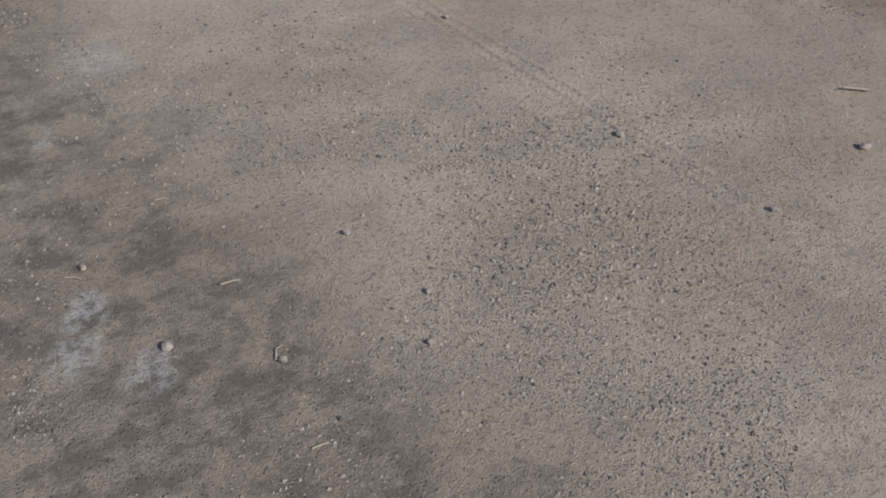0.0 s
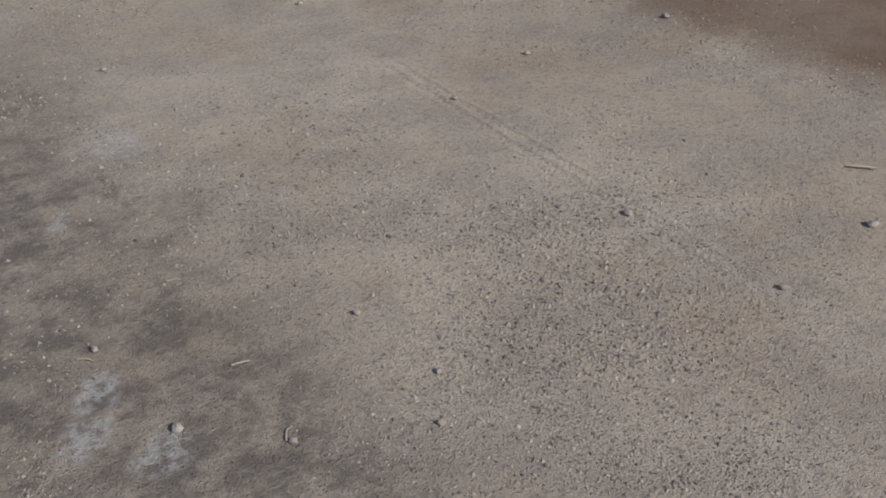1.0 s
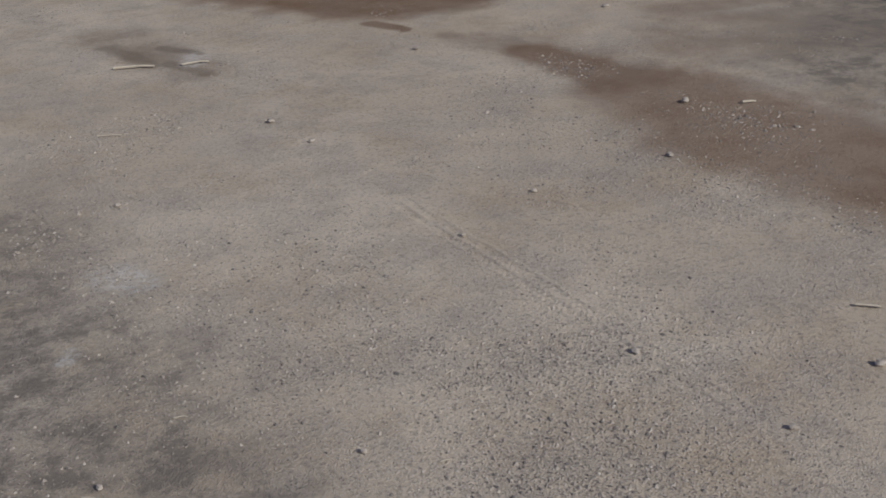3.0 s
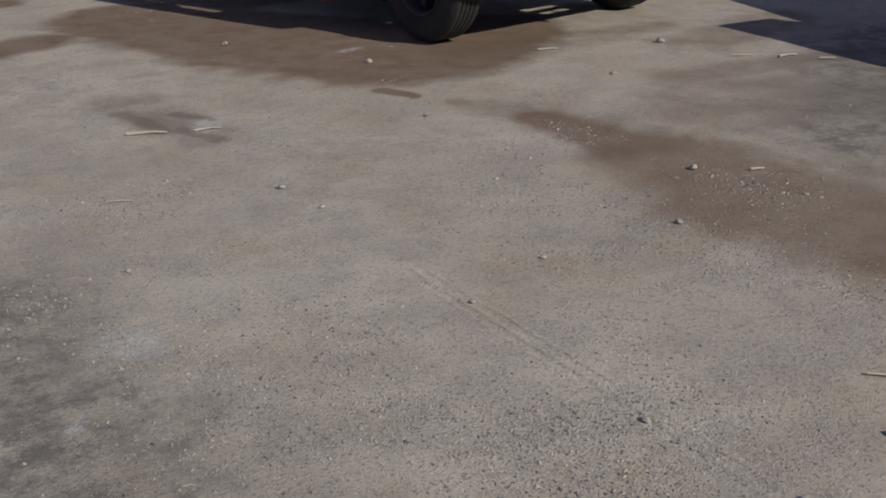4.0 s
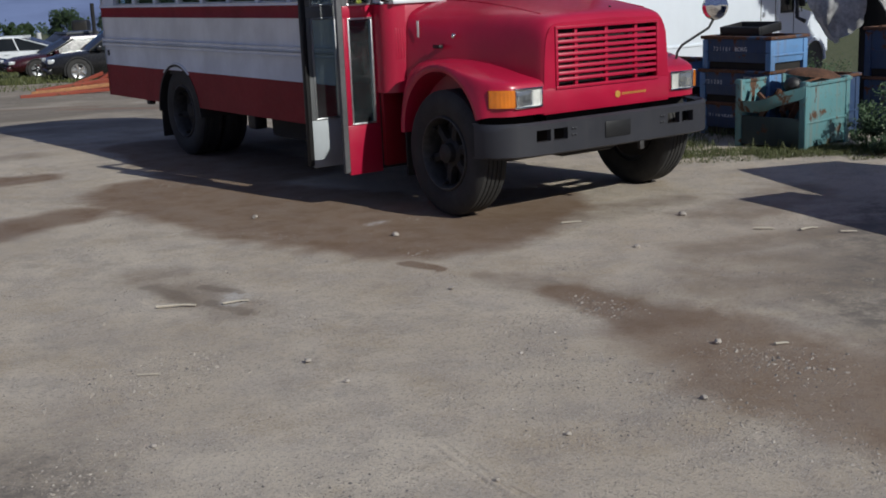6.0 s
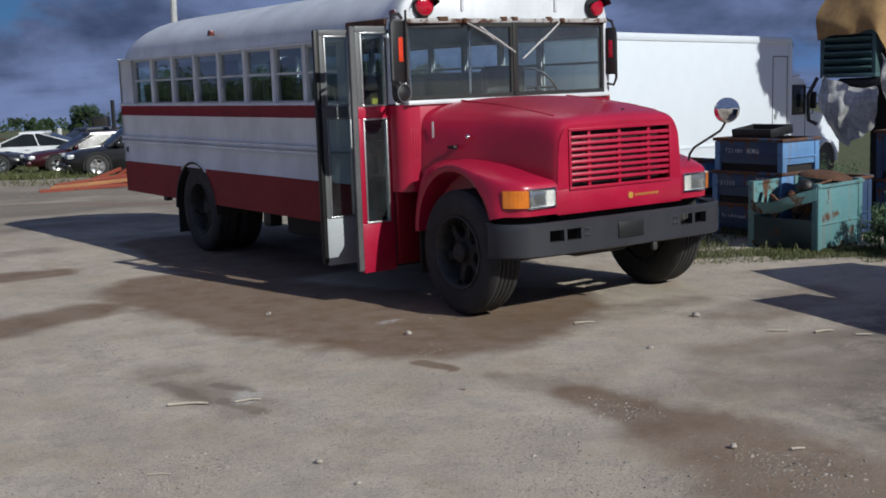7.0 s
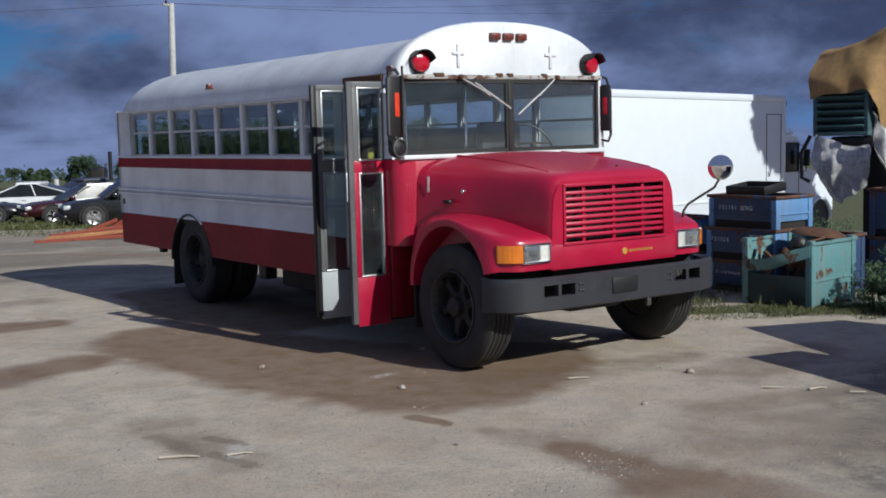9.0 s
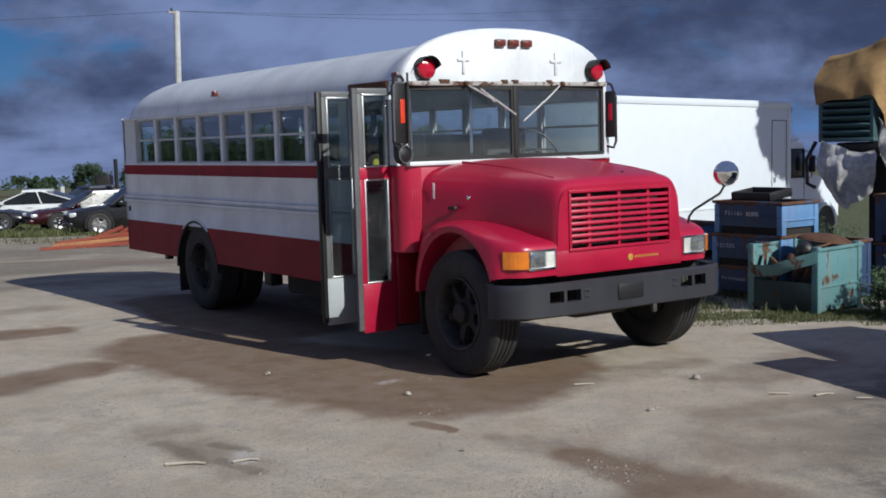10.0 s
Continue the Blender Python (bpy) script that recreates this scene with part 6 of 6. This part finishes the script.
T = U0 + 0.50
cloth("tarpaulin", [
    [(-0.42, -0.13, T - 0.03), (-0.20, -0.14, T + 0.01), (0.08, -0.14, T + 0.02), (0.33, -0.14, T + 0.05), (0.40, -0.02, T - 0.18), (0.46, 0.16, T - 0.62)],
    [(-0.42, -0.12, T + 0.14), (-0.18, -0.15, T + 0.17), (0.09, -0.14, T + 0.20), (0.34, -0.13, T + 0.20), (0.43, 0.02, T + 0.02), (0.50, 0.22, T - 0.52)],
    [(-0.42, 0.06, T + 0.44), (-0.14, 0.04, T + 0.49), (0.12, 0.03, T + 0.54), (0.36, 0.02, T + 0.60), (0.50, 0.10, T + 0.52), (0.60, 0.32, T - 0.30)],
    [(-0.40, 0.14, T + 0.53), (-0.12, 0.12, T + 0.57), (0.15, 0.10, T + 0.64), (0.40, 0.10, T + 0.74), (0.60, 0.16, T + 0.72), (0.72, 0.42, T - 0.12)],
    [(-0.38, 0.45, T + 0.55), (-0.10, 0.45, T + 0.60), (0.18, 0.45, T + 0.68), (0.48, 0.45, T + 0.82), (0.78, 0.45, T + 0.78), (1.02, 0.50, T - 0.1)],
    [(-0.42, 0.78, T + 0.10), (-0.10, 0.80, T + 0.15), (0.20, 0.80, T + 0.15), (0.50, 0.80, T + 0.2), (0.85, 0.80, T + 0.1), (1.10, 0.8, T - 0.5)],
], M["tarp"], machine, "tan canvas tarpaulin in loose folds", 0.040, 3.0, 0.012, 4.0)
cloth("plastic_sheet", [
    [(-0.34, -0.10, U0 + 0.02), (-0.10, -0.14, U0 - 0.04), (0.14, -0.14, U0 - 0.12), (0.36, -0.12, U0 - 0.10)],
    [(-0.38, -0.16, U0 - 0.22), (-0.12, -0.22, U0 - 0.26), (0.12, -0.20, U0 - 0.30), (0.40, -0.16, U0 - 0.25)],
    [(-0.26, -0.14, U0 - 0.48), (-0.08, -0.24, U0 - 0.52), (0.12, -0.20, U0 - 0.50), (0.36, -0.14, U0 - 0.45)],
    [(-0.12, -0.10, U0 - 0.74), (0.02, -0.18, U0 - 0.80), (0.14, -0.16, U0 - 0.72), (0.28, -0.10, U0 - 0.62)],
], M["plastic"], machine, "torn grey plastic sheet hanging below the housing", 0.055, 9.0, 0.006, 13.0, 0.16)
cloth("plastic_sheet", [
    [(0.42, -0.16, U0 + 0.30), (0.55, -0.16, U0 + 0.10), (0.62, -0.12, U0 - 0.05)],
    [(0.46, -0.20, U0 + 0.0), (0.58, -0.22, U0 - 0.20), (0.68, -0.14, U0 - 0.35)],
    [(0.50, -0.16, U0 - 0.30), (0.62, -0.18, U0 - 0.45), (0.72, -0.12, U0 - 0.60)],
], M["plastic"], machine, "", 0.07, 14.0, 0.006, 11.0, 0.35)
part("hose", tubed([(-0.42, -0.05, U0 + 0.02), (-0.52, -0.10, U0 - 0.2), (-0.50, -0.12, U0 - 0.5), (-0.40, -0.1, U0 - 0.55)], 0.025), M["black"], machine)

# ---- grass and weeds ----
def tuft_field(name, spots, label, mat, blade, seed):
    """Thin bent blades strewn over (s, l, radius, count, height) patches."""
    rng = random.Random(seed)
    bm = bmesh.new()
    for s, l, rs, rl, count, h in spots:
        for _ in range(count):
            p = spot_at(s + rng.uniform(-1, 1) * rs, l + rng.uniform(-1, 1) * rl, -0.01)
            k = h * rng.uniform(0.4, 1.2)
            a = rng.random() * 6.283
            side = Vector((math.cos(a), math.sin(a), 0)) * blade
            lean = Vector((rng.gauss(0, 0.35), rng.gauss(0, 0.35), 0)) * k
            base = [bm.verts.new(p - side), bm.verts.new(p + side)]
            mid = [bm.verts.new(p + lean * 0.4 + Vector((0, 0, k * 0.6)) - side * 0.7), bm.verts.new(p + lean * 0.4 + Vector((0, 0, k * 0.6)) + side * 0.7)]
            tip = bm.verts.new(p + lean + Vector((0, 0, k)))
            bm.faces.new((base[0], base[1], mid[1], mid[0]))
            bm.faces.new((mid[0], mid[1], tip))
    tagged(part(name, bm, mat), label, "grass", kind="stuff")


tuft_field("grass", [(34.8, -14.4, 1.1, 3.2, 2400, 0.20), (34.8, -10.6, 0.8, 3.0, 1100, 0.10), (29.4, -7.9, 0.5, 0.7, 450, 0.16), (31.5, -11.5, 1.5, 2.4, 500, 0.07), (40, -13, 4.0, 6.0, 2200, 0.16)], "ragged green grass before the parked cars", M["grass"], 0.018, 31)
tuft_field("grass", [(12.15, 3.2, 0.26, 1.0, 4200, 0.045), (11.95, 4.2, 0.30, 0.9, 4200, 0.05), (11.6, 4.6, 0.3, 0.5, 1500, 0.04), (12.15, 3.4, 0.10, 1.2, 160, 0.13), (12.8, 2.6, 0.3, 0.5, 700, 0.10), (13.6, 3.0, 0.5, 0.8, 700, 0.14), (11.8, 3.6, 0.25, 1.3, 1500, 0.03), (15.5, 5.4, 1.5, 0.8, 700, 0.3), (17.5, 5.6, 1.5, 1.0, 900, 0.4)], "short yellowish grass at the foot of the bins", M["grass"], 0.004, 32)


def weed(at, height, spread, seed, count=1100, leaf=0.018):
    rng = random.Random(seed)
    ob = thing("weed", "dark green leafy weed growing by the bins", "plant", Matrix.Translation(at), "weeds by the bins")
    stems, centers = bmesh.new(), []
    for k in range(9):
        a = rng.random() * 6.28
        r = spread * rng.uniform(0.2, 0.9)
        tip = Vector((math.cos(a) * r, math.sin(a) * r, height * rng.uniform(0.5, 1.0)))
        tube(stems, [(0, 0, -0.02), tip * 0.5 + Vector((0, 0, 0.08)), tip], 0.006, 5, 0.002)
        centers += [(tip, spread * 0.35), (tip * 0.6 + Vector((0, 0, 0.04)), spread * 0.35)]
    tagged(part("stems", stems, M["weed"], ob), kind="stuff")
    bm = bmesh.new()
    leaves_mesh(bm, rng, centers, count, leaf)
    tagged(part("leaves", bm, M["weed"], ob), kind="stuff")


for i, (s, l, h, w) in enumerate(((11.8, 4.42, 0.34, 0.17), (11.75, 4.62, 0.40, 0.26), (12.0, 4.72, 0.45, 0.28), (11.6, 4.85, 0.36, 0.28), (12.1, 4.60, 0.46, 0.20), (11.9, 4.95, 0.55, 0.3), (12.75, 2.75, 0.30, 0.14), (11.5, 4.6, 0.16, 0.3), (12.3, 4.9, 0.6, 0.3), (16.4, 5.45, 0.75, 0.5), (15.8, 5.2, 0.6, 0.4))):
    weed(spot_at(s, l), h, w, 40 + i)

# ---- loose gravel ----
def gravel(count, seed):
    """Many small angular stones, nearer ones smaller and denser."""
    rng = np.random.RandomState(seed)
    s = 1.3 + 12.5 * rng.rand(count) ** 1.55
    l = s * rng.uniform(-0.44, 0.44, count)
    x, y = EYE.x + VIEW.x * s + SIDE.x * l, EYE.y + VIEW.y * s + SIDE.y * l
    size = np.clip(rng.lognormal(math.log(0.0023), 0.58, count), 0.0011, 0.0095) * (0.85 + 0.045 * s)
    crowd = np.array([noise.noise(Vector((a * 1.6, b * 1.6, 7.0))) + 0.6 * noise.noise(Vector((a * 5.0, b * 5.0, 3.0))) for a, b in zip(x, y)])
    heap = np.exp(-((x + 4.75) ** 2 + (y + 5.9) ** 2) / 0.40) * 0.7 + np.exp(-((x + 4.3) ** 2 + (y + 6.1) ** 2) / 0.5) * 0.6 + np.exp(-((x + 3.5) ** 2 + (y + 4.25) ** 2) / 0.06) * 0.6
    pile = np.exp(-((x + 2.12) ** 2 / 0.05 + (y + 4.28) ** 2 / 0.10)) + 0.6 * np.exp(-((x + 2.08) ** 2 / 0.02 + (y + 2.75) ** 2 / 0.12))
    size *= 1.0 + 0.8 * np.clip(pile, 0, 1)
    heap += 2.0 * pile
    heap -= 0.30 * (x < -5.45) + 0.10 * np.clip(s - 3.2, 0, 7)
    keep = (crowd + heap + rng.uniform(-0.5, 0.5, count)) > 0.10
    x, y, size = x[keep], y[keep], size[keep]
    clear = (np.abs(np.abs(x) - 1.0) > 0.22) | (np.abs(y - FRONT_AXLE) > 0.2)
    x, y, size = x[clear], y[clear], size[clear]
    base = np.array([[1, 0, -0.2], [0.2, 1, -0.3], [-1, 0.1, -0.2], [-0.1, -1, -0.3], [0, 0, 1]])
    faces = np.array([[0, 1, 4], [1, 2, 4], [2, 3, 4], [3, 0, 4]])
    many = len(x)
    turn = rng.uniform(0, 6.283, many)
    shape = base[None] * rng.uniform(0.6, 1.25, (many, 5, 3)) * np.stack([rng.uniform(0.7, 1.4, many), rng.uniform(0.7, 1.2, many), rng.uniform(0.45, 0.85, many)], -1)[:, None]
    c, d = np.cos(turn)[:, None], np.sin(turn)[:, None]
    verts = np.stack([shape[..., 0] * c - shape[..., 1] * d, shape[..., 0] * d + shape[..., 1] * c, shape[..., 2]], -1) * size[:, None, None]
    z = np.array([ground_z(a, b) + (0.012 * noise.noise(Vector((a * 0.7, b * 0.7, 0)))) for a, b in zip(x, y)])
    verts += np.stack([x, y, z - 0.004 + size * 0.05], -1)[:, None]
    mesh = bpy.data.meshes.new("gravel")
    mesh.from_pydata(verts.reshape(-1, 3), [], (faces[None] + 5 * np.arange(many)[:, None, None]).reshape(-1, 3))
    return mesh


mat, n = material("loose stones")
pick = n.add("ShaderNodeNewGeometry").outputs["Random Per Island"]
shade = n.add("ShaderNodeValToRGB", inputs={0: pick})
for at, color in ((0.0, (0.10, 0.092, 0.088)), (0.40, (0.28, 0.245, 0.215)), (0.75, (0.40, 0.35, 0.30)), (1.0, (0.47, 0.42, 0.37))):
    stop = shade.color_ramp.elements[0] if at == 0 else shade.color_ramp.elements[-1] if at == 1 else shade.color_ramp.elements.new(at)
    stop.position, stop.color = at, (*color, 1.0)
speck = n.noise(place(n), 220.0, 3.0)
finish(n, n.mix(n.math("MULTIPLY", n.ramp(speck, 0.4, 0.7), 0.25), shade.outputs[0], (0.2, 0.19, 0.18)), 0.9, speck, strength=0.2)
M["stone"] = mat
mesh = gravel(380000, 17)
mesh.materials.append(mat)
tagged(new("gravel", mesh), "loose grey and tan gravel strewn over the yard", "gravel", kind="stuff")


M["pebble"] = plain("tan pebble", (0.40, 0.355, 0.31), 0.85, 0.0, 60.0, 0.3, 0.3)


def pebble(x, y, r, seed, mat=None):
    rng = random.Random(seed)
    bm = bmesh.new()
    bmesh.ops.create_icosphere(bm, subdivisions=2, radius=r)
    for v in bm.verts:
        k = 1 + 0.45 * noise.noise(v.co / r * 1.3 + Vector((seed, 0, 0)))
        v.co = Vector((v.co.x * k * 1.15, v.co.y * k, v.co.z * k * 0.75))
    ob = part("stone", bm, mat or M["pebble"], None, "", 25)
    ob.matrix_world = pose(x, y, ground_z(x, y) + r * 0.4, 0, 0, rng.random() * 360)
    tagged(ob, "small loose stone lying on the gravel yard", "stone", "loose stones")


for i, (x, y, r) in enumerate(((-5.78, -5.48, 0.013), (-3.71, -5.96, 0.014), (-5.17, -5.34, 0.010), (0.14, -1.35, 0.030), (-2.34, 1.14, 0.024), (-1.88, -0.31, 0.022), (-5.59, -5.70, 0.010), (-4.21, -5.43, 0.013), (-4.19, -6.01, 0.010), (-5.16, -5.70, 0.008), (-5.28, -5.87, 0.009), (-3.54, -4.18, 0.012), (-2.8, -4.26, 0.016), (-2.14, -3.75, 0.020), (-3.9, -2.97, 0.012), (-3.89, -2.56, 0.016), (-4.95, -3.13, 0.012), (-5.80, -5.03, 0.009), (-2.5, -1.9, 0.015), (-0.9, -1.9, 0.02), (-4.05, -4.35, 0.010), (-1.5, -4.6, 0.016), (-3.0, -3.2, 0.010))):
    pebble(x, y, r, i + 1)

M["straw"] = plain("bleached splinter wood", (0.52, 0.46, 0.37), 0.8, 0.0, 20.0, 0.3, 0.2)


def splinter(x, y, long, wide, turn, bend=0.0):
    pts = [(-long / 2, 0, 0), (-long * 0.15, bend * 0.6, 0.002), (long * 0.2, bend, 0.003), (long / 2, bend * 0.3, 0)]
    bm = tubed(pts, wide, 6, wide * 0.6)
    for v in bm.verts:
        v.co.z *= 0.6
    ob = part("splinter", bm, M["straw"], None)
    ob.matrix_world = pose(x, y, ground_z(x, y) + wide * 0.5, 0, 0, turn)
    tagged(ob, "pale splinter of wood lying on the ground", "stick", "wood splinters")


for x, y, long, wide, turn, bend in ((-5.53, -5.34, 0.05, 0.0035, -15, 0.0), (-5.84, -5.06, 0.045, 0.003, -50, 0.004), (-5.58, -5.67, 0.055, 0.0028, 40, 0.012), (-3.41, -5.71, 0.08, 0.008, -55, 0.0), (-5.02, -5.52, 0.035, 0.003, -20, 0.0), (-3.98, -1.07, 0.24, 0.016, -35, 0.02), (-3.66, -1.24, 0.16, 0.012, -20, 0.02), (0.17, -2.13, 0.14, 0.013, -50, 0.0), (0.38, -2.37, 0.15, 0.014, -20, 0.02), (0.50, -2.62, 0.11, 0.012, -45, 0.0), (-1.92, -3.98, 0.07, 0.012, -30, 0.0), (-0.66, -0.94, 0.16, 0.012, -30, 0.01), (-4.73, -5.15, 0.04, 0.003, 10, 0.0), (-5.48, -4.85, 0.04, 0.003, -30, 0.003), (-4.6, -2.2, 0.12, 0.007, -35, 0.0), (-5.68, -6.0, 0.035, 0.003, -10, 0.0)):
    splinter(x, y, long, wide, turn, bend)
